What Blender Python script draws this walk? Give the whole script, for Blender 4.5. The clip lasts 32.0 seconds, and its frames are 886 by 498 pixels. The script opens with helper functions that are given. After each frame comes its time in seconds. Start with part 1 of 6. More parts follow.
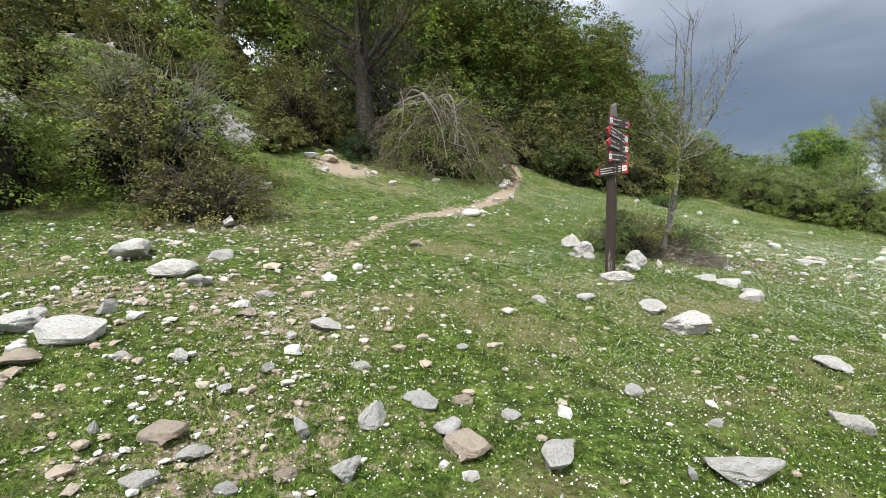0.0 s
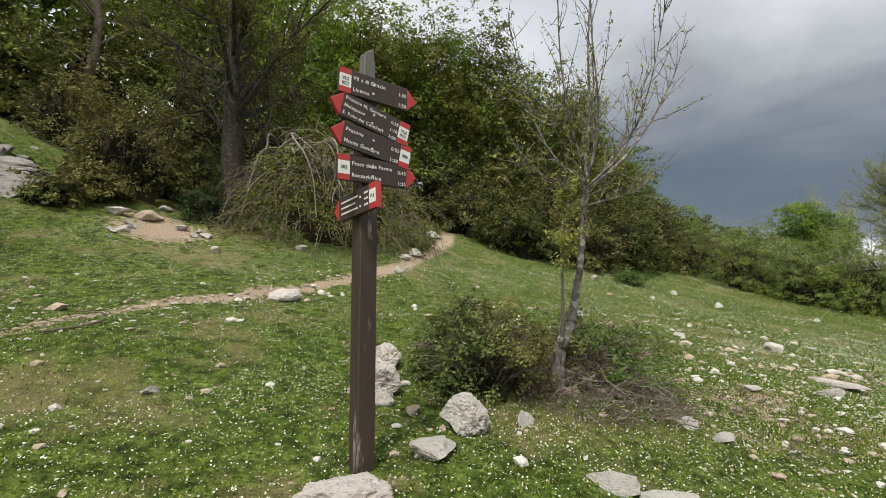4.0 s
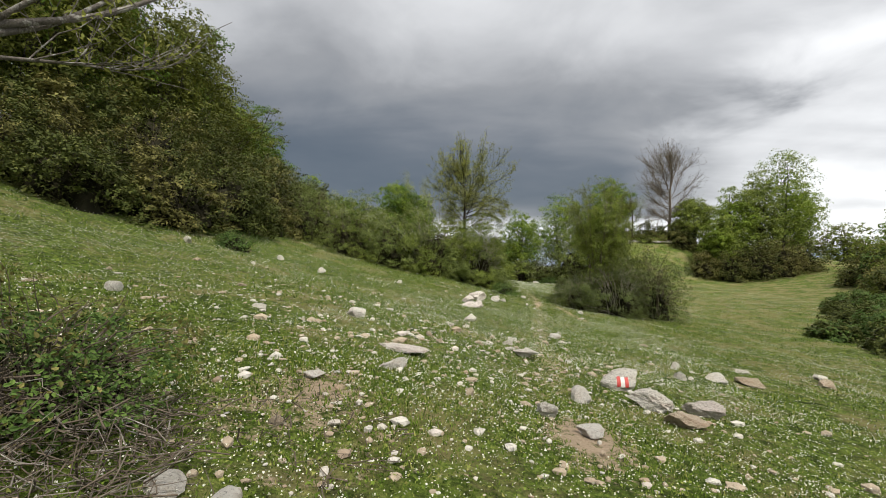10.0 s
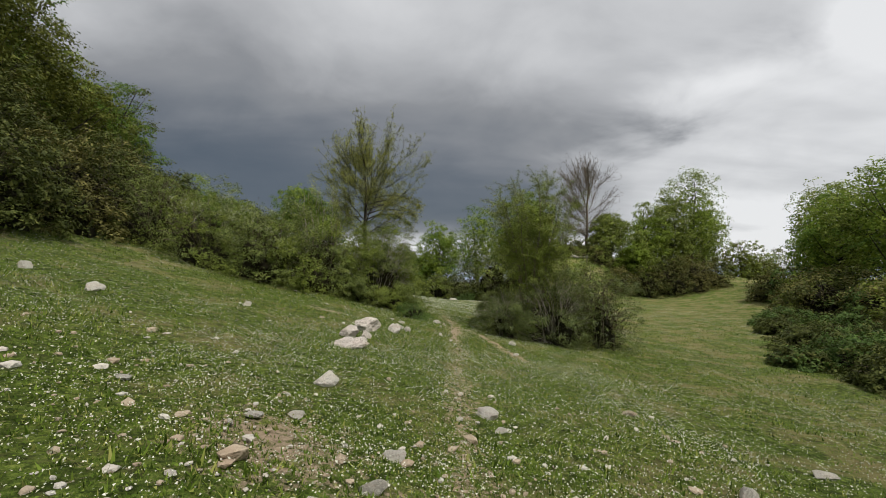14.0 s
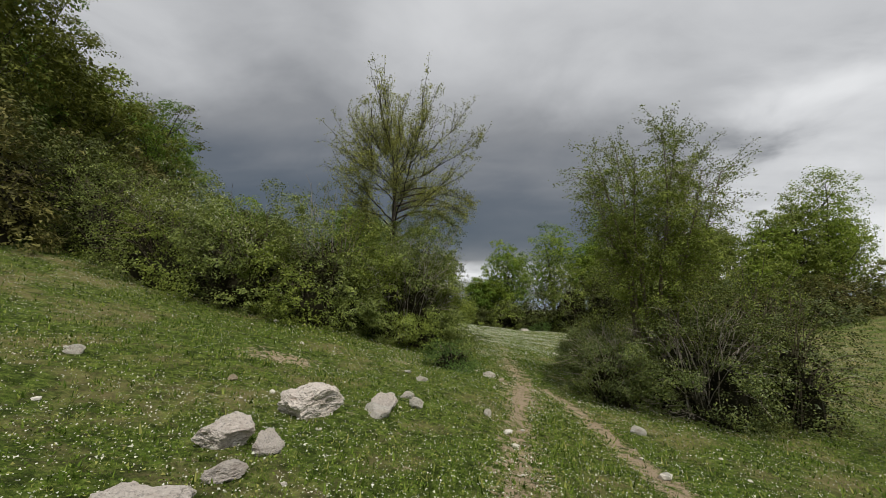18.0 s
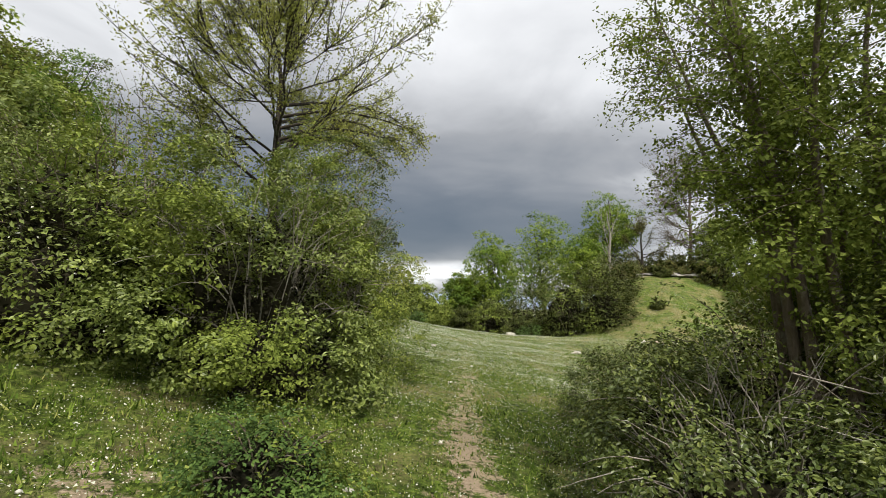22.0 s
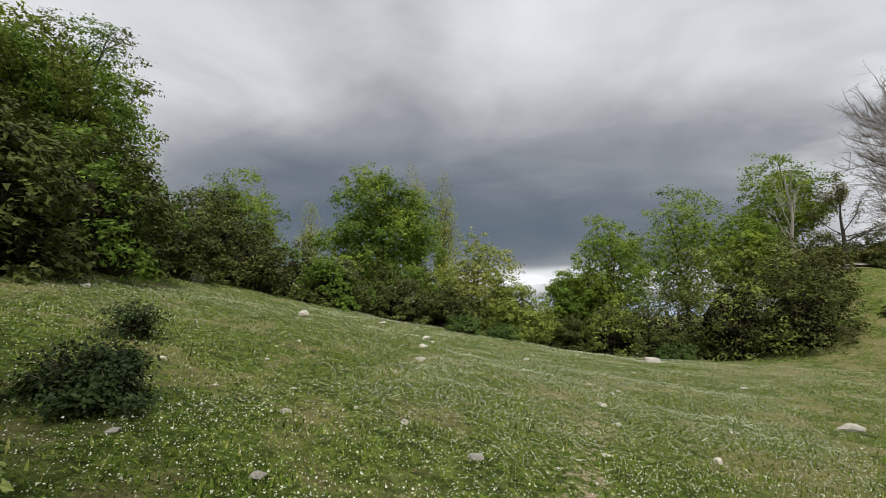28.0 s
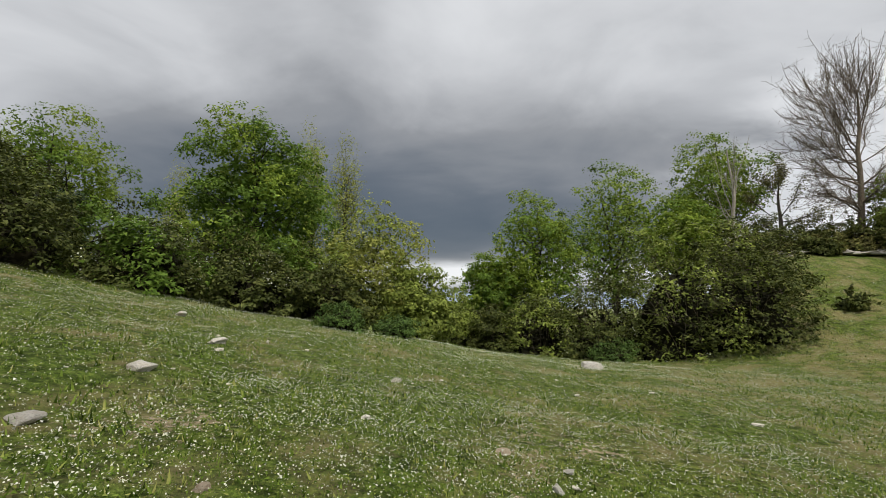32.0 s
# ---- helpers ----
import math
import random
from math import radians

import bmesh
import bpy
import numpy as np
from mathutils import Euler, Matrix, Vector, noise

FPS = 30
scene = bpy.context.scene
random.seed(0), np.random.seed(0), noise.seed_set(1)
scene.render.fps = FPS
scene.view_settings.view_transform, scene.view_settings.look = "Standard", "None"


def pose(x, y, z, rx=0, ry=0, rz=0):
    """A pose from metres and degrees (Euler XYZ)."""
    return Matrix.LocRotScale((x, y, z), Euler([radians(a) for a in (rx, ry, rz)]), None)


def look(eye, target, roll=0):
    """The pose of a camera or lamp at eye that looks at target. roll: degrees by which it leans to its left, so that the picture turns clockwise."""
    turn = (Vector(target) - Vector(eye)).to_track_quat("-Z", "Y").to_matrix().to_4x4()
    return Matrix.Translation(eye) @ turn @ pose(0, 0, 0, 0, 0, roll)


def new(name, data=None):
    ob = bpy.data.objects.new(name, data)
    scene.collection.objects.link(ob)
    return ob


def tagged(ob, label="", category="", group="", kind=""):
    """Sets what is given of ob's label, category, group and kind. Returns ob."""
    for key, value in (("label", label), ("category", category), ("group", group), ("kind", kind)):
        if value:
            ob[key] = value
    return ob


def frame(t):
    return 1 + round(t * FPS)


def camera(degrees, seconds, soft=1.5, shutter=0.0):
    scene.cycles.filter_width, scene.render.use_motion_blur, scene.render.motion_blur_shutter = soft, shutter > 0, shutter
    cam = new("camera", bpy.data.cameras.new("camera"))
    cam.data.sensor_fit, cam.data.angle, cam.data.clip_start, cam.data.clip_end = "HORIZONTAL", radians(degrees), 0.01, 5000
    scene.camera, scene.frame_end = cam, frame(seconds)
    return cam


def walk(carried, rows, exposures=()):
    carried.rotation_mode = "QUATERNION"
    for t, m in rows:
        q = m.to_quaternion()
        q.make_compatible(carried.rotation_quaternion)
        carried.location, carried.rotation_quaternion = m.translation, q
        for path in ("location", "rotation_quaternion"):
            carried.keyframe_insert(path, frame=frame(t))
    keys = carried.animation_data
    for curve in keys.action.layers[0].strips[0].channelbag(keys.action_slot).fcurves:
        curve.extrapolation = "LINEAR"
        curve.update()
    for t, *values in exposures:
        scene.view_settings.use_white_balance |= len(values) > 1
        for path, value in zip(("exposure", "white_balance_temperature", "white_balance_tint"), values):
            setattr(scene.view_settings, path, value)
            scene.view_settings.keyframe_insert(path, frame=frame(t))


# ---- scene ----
from mathutils.bvhtree import BVHTree

PATH = [
    (0.0, 4.408, -6.611, 1.549, 85.47, 0.36, 53.08),
    (0.5, 4.174, -6.112, 1.546, 86.60, 0.19, 46.77),
    (1.0, 4.068, -5.491, 1.562, 87.16, 0.08, 41.53),
    (1.5, 3.815, -4.836, 1.542, 88.34, -0.06, 37.95),
    (2.0, 3.614, -4.155, 1.543, 89.51, -0.07, 37.18),
    (2.5, 3.319, -3.505, 1.573, 90.81, -0.03, 39.53),
    (3.0, 3.111, -2.856, 1.605, 92.03, -0.00, 42.76),
    (3.5, 2.955, -2.227, 1.637, 93.28, 0.00, 46.99),
    (4.0, 2.810, -1.636, 1.668, 94.68, -0.00, 52.38),
    (4.5, 2.639, -1.101, 1.694, 96.34, -0.02, 59.06),
    (5.0, 2.405, -0.642, 1.713, 98.39, 0.00, 67.19),
    (5.5, 2.229, -0.274, 1.744, 100.46, -0.06, 74.70),
    (6.0, 2.137, -0.116, 1.761, 101.87, 0.04, 79.68),
    (6.5, 2.217, -0.085, 1.737, 103.68, -0.13, 83.38),
    (7.0, 2.264, -0.090, 1.751, 105.53, 0.04, 86.18),
    (7.5, 2.278, -0.097, 1.754, 106.11, 0.08, 86.51),
    (8.0, 2.292, -0.083, 1.742, 103.65, -0.04, 75.59),
    (8.5, 2.360, 0.060, 1.660, 98.06, -0.06, 51.71),
    (9.0, 2.577, 0.219, 1.592, 94.15, -0.20, 21.72),
    (9.5, 2.575, 0.317, 1.567, 92.23, -0.25, 13.62),
    (10.0, 2.460, 0.592, 1.571, 90.75, -0.24, 8.97),
    (10.5, 2.530, 0.898, 1.505, 90.32, -0.30, 6.14),
    (11.0, 2.507, 1.435, 1.536, 89.96, -0.44, 3.21),
    (11.5, 2.475, 2.006, 1.567, 89.84, -0.44, 1.23),
    (12.0, 2.515, 2.691, 1.538, 90.19, -0.47, -0.03),
    (12.5, 2.536, 3.352, 1.520, 90.58, -0.49, -0.31),
    (13.0, 2.578, 4.151, 1.471, 91.19, -0.58, -0.49),
    (13.5, 2.609, 4.857, 1.477, 91.46, -0.53, -0.64),
    (14.0, 2.683, 5.585, 1.428, 92.71, -0.57, -1.07),
    (14.5, 2.657, 6.249, 1.478, 93.80, -0.48, -0.75),
    (15.0, 2.714, 6.953, 1.478, 94.54, -0.02, -0.22),
    (15.5, 2.823, 7.689, 1.442, 95.07, 0.01, 0.55),
    (16.0, 2.953, 8.453, 1.379, 95.50, -0.01, 1.69),
    (16.5, 3.072, 9.237, 1.302, 95.93, -0.21, 3.28),
    (17.0, 3.147, 10.037, 1.217, 96.50, -0.14, 5.47),
    (17.5, 3.101, 10.804, 1.226, 96.38, -0.11, 7.78),
    (18.0, 3.110, 11.565, 1.203, 96.16, -0.20, 7.84),
    (18.5, 3.122, 12.257, 1.206, 96.31, 0.00, 7.99),
    (19.0, 3.196, 13.020, 1.157, 96.55, -0.04, 7.45),
    (19.5, 3.217, 13.737, 1.182, 96.90, -0.04, 7.91),
    (20.0, 3.350, 14.490, 1.149, 96.84, -0.13, 7.51),
    (20.5, 3.442, 15.239, 1.137, 96.98, -0.13, 7.44),
    (21.0, 3.564, 16.018, 1.102, 97.09, -0.15, 7.11),
    (21.5, 3.529, 16.828, 1.121, 96.63, -0.32, 6.91),
    (22.0, 3.487, 17.614, 1.114, 96.04, -0.49, 6.47),
    (22.5, 3.495, 18.316, 1.148, 96.10, -0.56, 6.60),
    (23.0, 3.507, 19.109, 1.158, 96.71, -0.45, 7.49),
    (23.5, 3.526, 19.885, 1.135, 96.39, -0.31, 9.46),
    (24.0, 3.447, 20.748, 1.083, 96.46, -0.30, 10.67),
    (24.5, 3.350, 21.476, 1.086, 96.97, -0.34, 11.17),
    (25.0, 3.246, 22.249, 1.104, 97.17, -0.35, 10.80),
    (25.5, 3.231, 22.985, 1.117, 96.95, -0.41, 9.98),
    (26.0, 3.230, 23.713, 1.111, 96.83, -0.02, 11.34),
    (26.5, 3.220, 24.443, 1.096, 96.80, 0.00, 13.87),
    (27.0, 3.177, 25.183, 1.083, 96.83, 0.02, 16.71),
    (27.5, 3.080, 25.943, 1.082, 96.88, 0.36, 18.98),
    (28.0, 2.904, 26.733, 1.104, 96.93, 0.32, 19.68),
    (28.5, 2.896, 27.494, 1.094, 95.88, 0.32, 18.20),
    (29.0, 2.876, 28.275, 1.033, 95.61, 0.30, 16.86),
    (29.5, 2.896, 29.017, 1.025, 95.67, 0.20, 15.85),
    (30.0, 2.814, 29.787, 0.989, 95.89, -0.03, 15.10),
    (30.5, 2.834, 30.576, 0.966, 95.26, -0.16, 13.85),
    (31.0, 2.741, 31.338, 0.936, 95.93, -0.18, 12.93),
    (31.5, 2.771, 32.017, 0.931, 95.49, -0.15, 11.54),
    (32.0, 2.692, 32.824, 0.868, 95.91, -0.23, 10.72),
]
cam = camera(87.60, 32.0, soft=0.6)
walk(cam, [(t, pose(*p)) for t, *p in PATH], ((0.0, 0.72, 5800, 10), (1.0, 0.47, 5800, 10), (2.5, 0.42, 6050, 10), (4.5, 0.32, 6400, 10), (7.0, 0.22, 6500, 10), (8.0, 0.0, 6500, 10), (9.0, 0.2, 6500, 10), (10.5, 0.22, 6500, 10), (13.0, -0.05, 6500, 10), (17.0, -0.2, 6500, 10), (20.0, 0.0, 6500, 10), (21.0, 0.28, 6500, 10), (23.0, 0.5, 6450, 10), (25.0, 0.25, 6350, 10), (27.5, 0.12, 6400, 10), (29.0, 0.1, 6450, 10), (32.0, 0.0, 6450, 10)))


# ---- world, sun and exposure ----
def sky_world():
    w = bpy.data.worlds.new("overcast_sky")
    scene.world = w
    w.use_nodes = True
    nt = w.node_tree
    nt.nodes.clear()
    N = nt.nodes.new
    L = nt.links.new
    out, bg = N("ShaderNodeOutputWorld"), N("ShaderNodeBackground")
    sky = N("ShaderNodeTexSky")
    sky.sky_type, sky.sun_disc = "NISHITA", False
    sky.sun_elevation, sky.sun_rotation = radians(SUN_UP), radians(SUN_TURN)
    dim = N("ShaderNodeVectorMath")
    dim.operation = "SCALE"
    dim.inputs["Scale"].default_value = 0.10
    L(sky.outputs[0], dim.inputs[0])
    co = N("ShaderNodeTexCoord")
    sep = N("ShaderNodeSeparateXYZ")
    L(co.outputs["Generated"], sep.inputs[0])

    def math(op, a, b=None, c=None, clamp=False):
        n = N("ShaderNodeMath")
        n.operation, n.use_clamp = op, clamp
        for i, v in enumerate((a, b, c)):
            if v is None:
                continue
            if isinstance(v, (int, float)):
                n.inputs[i].default_value = v
            else:
                L(v, n.inputs[i])
        return n.outputs[0]

    # cloud sheet: direction projected on a flat layer
    up = math("MAXIMUM", sep.outputs[2], 0.0)
    flat = math("ADD", up, 0.22)
    px, py = math("DIVIDE", sep.outputs[0], flat), math("DIVIDE", sep.outputs[1], flat)
    comb = N("ShaderNodeCombineXYZ")
    L(px, comb.inputs[0])
    L(py, comb.inputs[1])

    def clouds(scale, detail, rough, seed, stretch=(1, 1, 1)):
        m = N("ShaderNodeMapping")
        m.inputs["Location"].default_value = (seed, seed * 0.7, 0)
        m.inputs["Rotation"].default_value = (0, 0, radians(-28))
        m.inputs["Scale"].default_value = stretch
        L(comb.outputs[0], m.inputs[0])
        n = N("ShaderNodeTexNoise")
        n.inputs["Scale"].default_value = scale
        n.inputs["Detail"].default_value = detail
        n.inputs["Roughness"].default_value = rough
        n.inputs["Distortion"].default_value = 0.35
        L(m.outputs[0], n.inputs[0])
        return math("SUBTRACT", n.outputs[0], 0.5)

    def smooth(v, a, b):
        n = N("ShaderNodeMapRange")
        n.interpolation_type = "SMOOTHSTEP"
        n.inputs["From Min"].default_value, n.inputs["From Max"].default_value = a, b
        L(v, n.inputs["Value"])
        return n.outputs["Result"]

    big = clouds(0.8, 3, 0.45, CLOUD_SEED)
    fine = clouds(2.4, 5, 0.52, CLOUD_SEED + 5)
    low = clouds(1.5, 4, 0.5, CLOUD_SEED + 9, (0.45, 1.4, 1))
    az = math("MULTIPLY", math("ARCTAN2", sep.outputs[0], sep.outputs[1]), 57.2958)
    el = math("MULTIPLY", math("ARCSINE", sep.outputs[2]), 57.2958)
    # a heavy slate bank hangs low ahead of the walk
    wavy = math("MULTIPLY_ADD", low, 14.0, el)
    bank = math("MULTIPLY", smooth(az, -78.0, -34.0), smooth(az, 34.0, 6.0))
    bank = math("MULTIPLY", bank, math("MULTIPLY", smooth(wavy, 25.0, 7.0), math("MULTIPLY_ADD", smooth(el, 7.5, 2.5), -0.55, 1.0)))
    # the cover breaks towards the right along a slanting edge, and thins overhead and to the left
    edge = math("SUBTRACT", math("MULTIPLY_ADD", az, 0.41, 8.2), el)
    edge = math("MULTIPLY_ADD", fine, 15.0, math("MULTIPLY_ADD", big, 6.0, edge))
    gap = math("MULTIPLY", smooth(edge, -3.0, 5.0), smooth(az, 9.0, 30.0))
    lit = math("MULTIPLY_ADD", smooth(el, 14.0, 38.0), 0.17, 0.55)
    lit = math("SUBTRACT", lit, math("MULTIPLY", bank, 0.40))
    lit = math("ADD", lit, math("MULTIPLY", gap, math("MULTIPLY_ADD", low, 0.85, 0.345)))
    lit = math("ADD", lit, math("MULTIPLY", smooth(az, -44.0, -85.0), 0.30))
    lit = math("ADD", lit, math("MULTIPLY", big, math("MULTIPLY_ADD", bank, -0.4, 0.75)))
    lit = math("ADD", lit, math("MULTIPLY", fine, math("MULTIPLY_ADD", bank, -0.25, 0.42)))
    # a thin clear strip at the far rim
    rim = math("SUBTRACT", 1.0, math("DIVIDE", math("ABSOLUTE", math("SUBTRACT", sep.outputs[2], 0.05)), 0.035), clamp=True)
    lit = math("ADD", lit, math("MULTIPLY", rim, math("MULTIPLY_ADD", fine, 1.4, 0.62)))
    ramp = N("ShaderNodeValToRGB")
    e = ramp.color_ramp.elements
    e[0].position, e[0].color = 0.0, (0.082, 0.110, 0.146, 1)
    e[1].position, e[1].color = 1.0, (1.0, 1.01, 1.02, 1)
    for pos, col in ((0.22, (0.160, 0.182, 0.212, 1)), (0.45, (0.335, 0.345, 0.362, 1)), (0.7, (0.69, 0.70, 0.715, 1))):
        k = e.new(pos)
        k.color = col
    L(lit, ramp.inputs[0])
    mix = N("ShaderNodeMix")
    mix.data_type = "RGBA"
    mix.inputs["Factor"].default_value = 0.93
    L(dim.outputs[0], mix.inputs["A"])
    L(ramp.outputs[0], mix.inputs["B"])
    L(mix.outputs["Result"], bg.inputs[0])
    bg.inputs[1].default_value = SKY_GAIN
    L(bg.outputs[0], out.inputs[0])


SUN_UP, SUN_TURN, CLOUD_SEED, SKY_GAIN = 60, 148, 3.1, 0.92
sky_world()
sun = new("sun", bpy.data.lights.new("sun", "SUN"))
sun.data.energy, sun.data.angle, sun.data.color = 3.4, radians(11), (1.0, 0.94, 0.84)
sun_to = Vector((math.sin(radians(SUN_TURN)) * math.cos(radians(SUN_UP)), math.cos(radians(SUN_TURN)) * math.cos(radians(SUN_UP)), math.sin(radians(SUN_UP))))
sun.matrix_world = look(sun_to * 60, (0, 0, 0))


# ---- materials ----
class Nodes:
    """Short hand for node materials."""

    def __init__(self, name, rough=0.8, metal=0.0, spec=0.3):
        self.mat = bpy.data.materials.new(name)
        self.mat.use_nodes = True
        self.nt = self.mat.node_tree
        self.bsdf = self.nt.nodes["Principled BSDF"]
        self.bsdf.inputs["Roughness"].default_value = rough
        self.bsdf.inputs["Metallic"].default_value = metal
        self.bsdf.inputs["Specular IOR Level"].default_value = spec
        self.where = self.nt.nodes.new("ShaderNodeTexCoord").outputs["Object"]

    def put(self, sock, v):
        if isinstance(v, bpy.types.NodeSocket):
            self.nt.links.new(v, sock)
        elif isinstance(v, tuple) and len(v) == 3 and sock.type == "RGBA":
            sock.default_value = (*v, 1)
        else:
            sock.default_value = v

    def noise(self, scale, detail=4, rough=0.55, out=0, stretch=None, co=None):
        co = co or self.where
        if stretch:
            m = self.nt.nodes.new("ShaderNodeMapping")
            m.inputs["Scale"].default_value = stretch
            self.nt.links.new(co, m.inputs[0])
            co = m.outputs[0]
        n = self.nt.nodes.new("ShaderNodeTexNoise")
        n.inputs["Scale"].default_value, n.inputs["Detail"].default_value, n.inputs["Roughness"].default_value = scale, detail, rough
        self.nt.links.new(co, n.inputs[0])
        return n.outputs[out]

    def cells(self, scale, feature="F1", out="Distance", rand=1.0, co=None):
        n = self.nt.nodes.new("ShaderNodeTexVoronoi")
        n.feature = feature
        n.inputs["Scale"].default_value, n.inputs["Randomness"].default_value = scale, rand
        self.nt.links.new(co or self.where, n.inputs[0])
        return n.outputs[out]

    def ramp(self, fac, *stops):
        n = self.nt.nodes.new("ShaderNodeValToRGB")
        e = n.color_ramp.elements
        for i, (p, c) in enumerate(stops):
            k = e[i] if i < 2 else e.new(p)
            k.position, k.color = p, (*c, 1) if isinstance(c, tuple) else (c, c, c, 1)
        self.nt.links.new(fac, n.inputs[0])
        return n.outputs[0]

    def mix(self, fac, a, b, how="MIX"):
        n = self.nt.nodes.new("ShaderNodeMix")
        n.data_type, n.blend_type = "RGBA", how
        for s, v in (("Factor", fac), ("A", a), ("B", b)):
            self.put([i for i in n.inputs if i.name == s and i.enabled][0], v)
        return [o for o in n.outputs if o.enabled][0]

    def math(self, op, a, b=0.0, clamp=False):
        n = self.nt.nodes.new("ShaderNodeMath")
        n.operation, n.use_clamp = op, clamp
        self.put(n.inputs[0], a)
        self.put(n.inputs[1], b)
        return n.outputs[0]

    def island(self):
        return self.nt.nodes.new("ShaderNodeNewGeometry").outputs["Random Per Island"]

    def item(self):
        return self.nt.nodes.new("ShaderNodeObjectInfo").outputs["Random"]

    def layer(self, name):
        n = self.nt.nodes.new("ShaderNodeAttribute")
        n.attribute_name = name
        return n.outputs["Fac"]

    def color(self, c):
        self.put(self.bsdf.inputs["Base Color"], c)
        return self

    def bump(self, h, strength=0.5, dist=0.02):
        n = self.nt.nodes.new("ShaderNodeBump")
        n.inputs["Strength"].default_value, n.inputs["Distance"].default_value = strength, dist
        self.nt.links.new(h, n.inputs["Height"])
        self.nt.links.new(n.outputs[0], self.bsdf.inputs["Normal"])
        return self

    def thin(self, c, share=0.3):
        """Leaf light: part of the light passes through the blade."""
        t = self.nt.nodes.new("ShaderNodeBsdfTranslucent")
        self.put(t.inputs[0], c)
        m = self.nt.nodes.new("ShaderNodeMixShader")
        m.inputs[0].default_value = share
        self.nt.links.new(self.bsdf.outputs[0], m.inputs[1])
        self.nt.links.new(t.outputs[0], m.inputs[2])
        self.nt.links.new(m.outputs[0], self.nt.nodes["Material Output"].inputs[0])
        return self


def leaf_material(name, dark, mid, light, share=0.25, rough=0.55, gloss=0.1):
    n = Nodes(name, rough, spec=gloss)
    near = lambda a, k: tuple(m + (v - m) * k for v, m in zip(a, mid))
    c = n.ramp(n.island(), (0.0, near(dark, 0.6)), (1.0, near(light, 0.5)), (0.5, mid))
    patch = n.ramp(n.noise(1.5, 3), (0.3, 0.66), (0.7, 1.38))
    c = n.mix(1.0, c, patch, "MULTIPLY")
    # some sprays are yellower than the rest
    c = n.mix(n.ramp(n.noise(2.6, 2), (0.5, 0.0), (0.7, 0.35)), c, n.mix(1.0, c, (1.22, 1.08, 0.85), "MULTIPLY"))
    return n.color(c).thin(c, share).mat


def bark_material(name, dark, light, lichen=(0.38, 0.38, 0.33), grain=22):
    n = Nodes(name, 0.9, spec=0.15)
    g = n.noise(grain, 6, 0.65, stretch=(1, 1, 0.25))
    c = n.mix(g, dark, light)
    c = n.mix(n.ramp(n.noise(11, 5, 0.65), (0.53, 0.0), (0.60, 0.65)), c, lichen)
    return n.color(c).bump(g, 1.0, 0.035).mat


def stone_material(name, a, b, stain, lich, share=0.5):
    n = Nodes(name, 0.88, spec=0.2)
    c = n.mix(n.noise(3.5, 6, 0.6), a, b)
    c = n.mix(n.ramp(n.noise(7, 6, 0.75), (0.55, 0.0), (0.62, share)), c, lich)
    c = n.mix(n.ramp(n.noise(1.7, 4), (0.5, 0.0), (0.72, 0.6)), c, stain)
    c = n.mix(1.0, c, n.ramp(n.item(), (0.0, 0.85), (1.0, 1.1)), "MULTIPLY")
    pits = n.math("ADD", n.noise(28, 6, 0.7), n.math("MULTIPLY", n.cells(11), 0.6))
    return n.color(c).bump(pits, 0.9, 0.035).mat


M_STONE = stone_material("limestone", (0.80, 0.77, 0.71), (0.64, 0.59, 0.52), (0.52, 0.43, 0.34), (0.20, 0.195, 0.18), 0.6)
M_STONE_TAN = stone_material("tan_stone", (0.62, 0.52, 0.40), (0.45, 0.36, 0.26), (0.36, 0.23, 0.15), (0.25, 0.23, 0.19))
M_STONE_GREY = stone_material("weathered_stone", (0.74, 0.71, 0.66), (0.57, 0.54, 0.49), (0.50, 0.41, 0.34), (0.22, 0.215, 0.20), 0.65)
M_STONE_PINK = stone_material("warm_limestone", (0.80, 0.74, 0.68), (0.62, 0.55, 0.50), (0.52, 0.42, 0.36), (0.24, 0.23, 0.21), 0.6)
M_CRAG = stone_material("outcrop_limestone", (0.46, 0.44, 0.40), (0.28, 0.265, 0.235), (0.26, 0.21, 0.16), (0.09, 0.09, 0.08), 0.8)
M_BARK = bark_material("grey_bark", (0.030, 0.026, 0.022), (0.26, 0.23, 0.20), (0.44, 0.43, 0.39), 34)
M_BARK_DARK = bark_material("dark_bark", (0.018, 0.015, 0.012), (0.075, 0.062, 0.050), (0.11, 0.11, 0.085))
M_TWIG = bark_material("dry_twigs", (0.085, 0.066, 0.048), (0.21, 0.17, 0.13), (0.22, 0.20, 0.16))
M_TWIG_PALE = bark_material("bleached_twigs", (0.20, 0.175, 0.145), (0.38, 0.34, 0.29))
M_LEAF_BRAMBLE = leaf_material("bramble_leaves", (0.046, 0.070, 0.014), (0.162, 0.208, 0.045), (0.36, 0.41, 0.13), 0.3, 0.42, 0.35)
M_LEAF_HAW = leaf_material("hawthorn_leaves", (0.054, 0.080, 0.014), (0.176, 0.224, 0.042), (0.36, 0.41, 0.10), 0.3)
M_LEAF_OLIVE = leaf_material("olive_tree_leaves", (0.040, 0.050, 0.010), (0.112, 0.130, 0.024), (0.25, 0.26, 0.055), 0.28)
M_LEAF_GLOSSY = leaf_material("dark_glossy_bramble_leaves", (0.022, 0.036, 0.009), (0.096, 0.130, 0.028), (0.24, 0.27, 0.070), 0.25, 0.38, 0.4)
M_LEAF_OAK = leaf_material("fresh_oak_leaves", (0.075, 0.115, 0.016), (0.190, 0.268, 0.036), (0.34, 0.41, 0.070), 0.42)
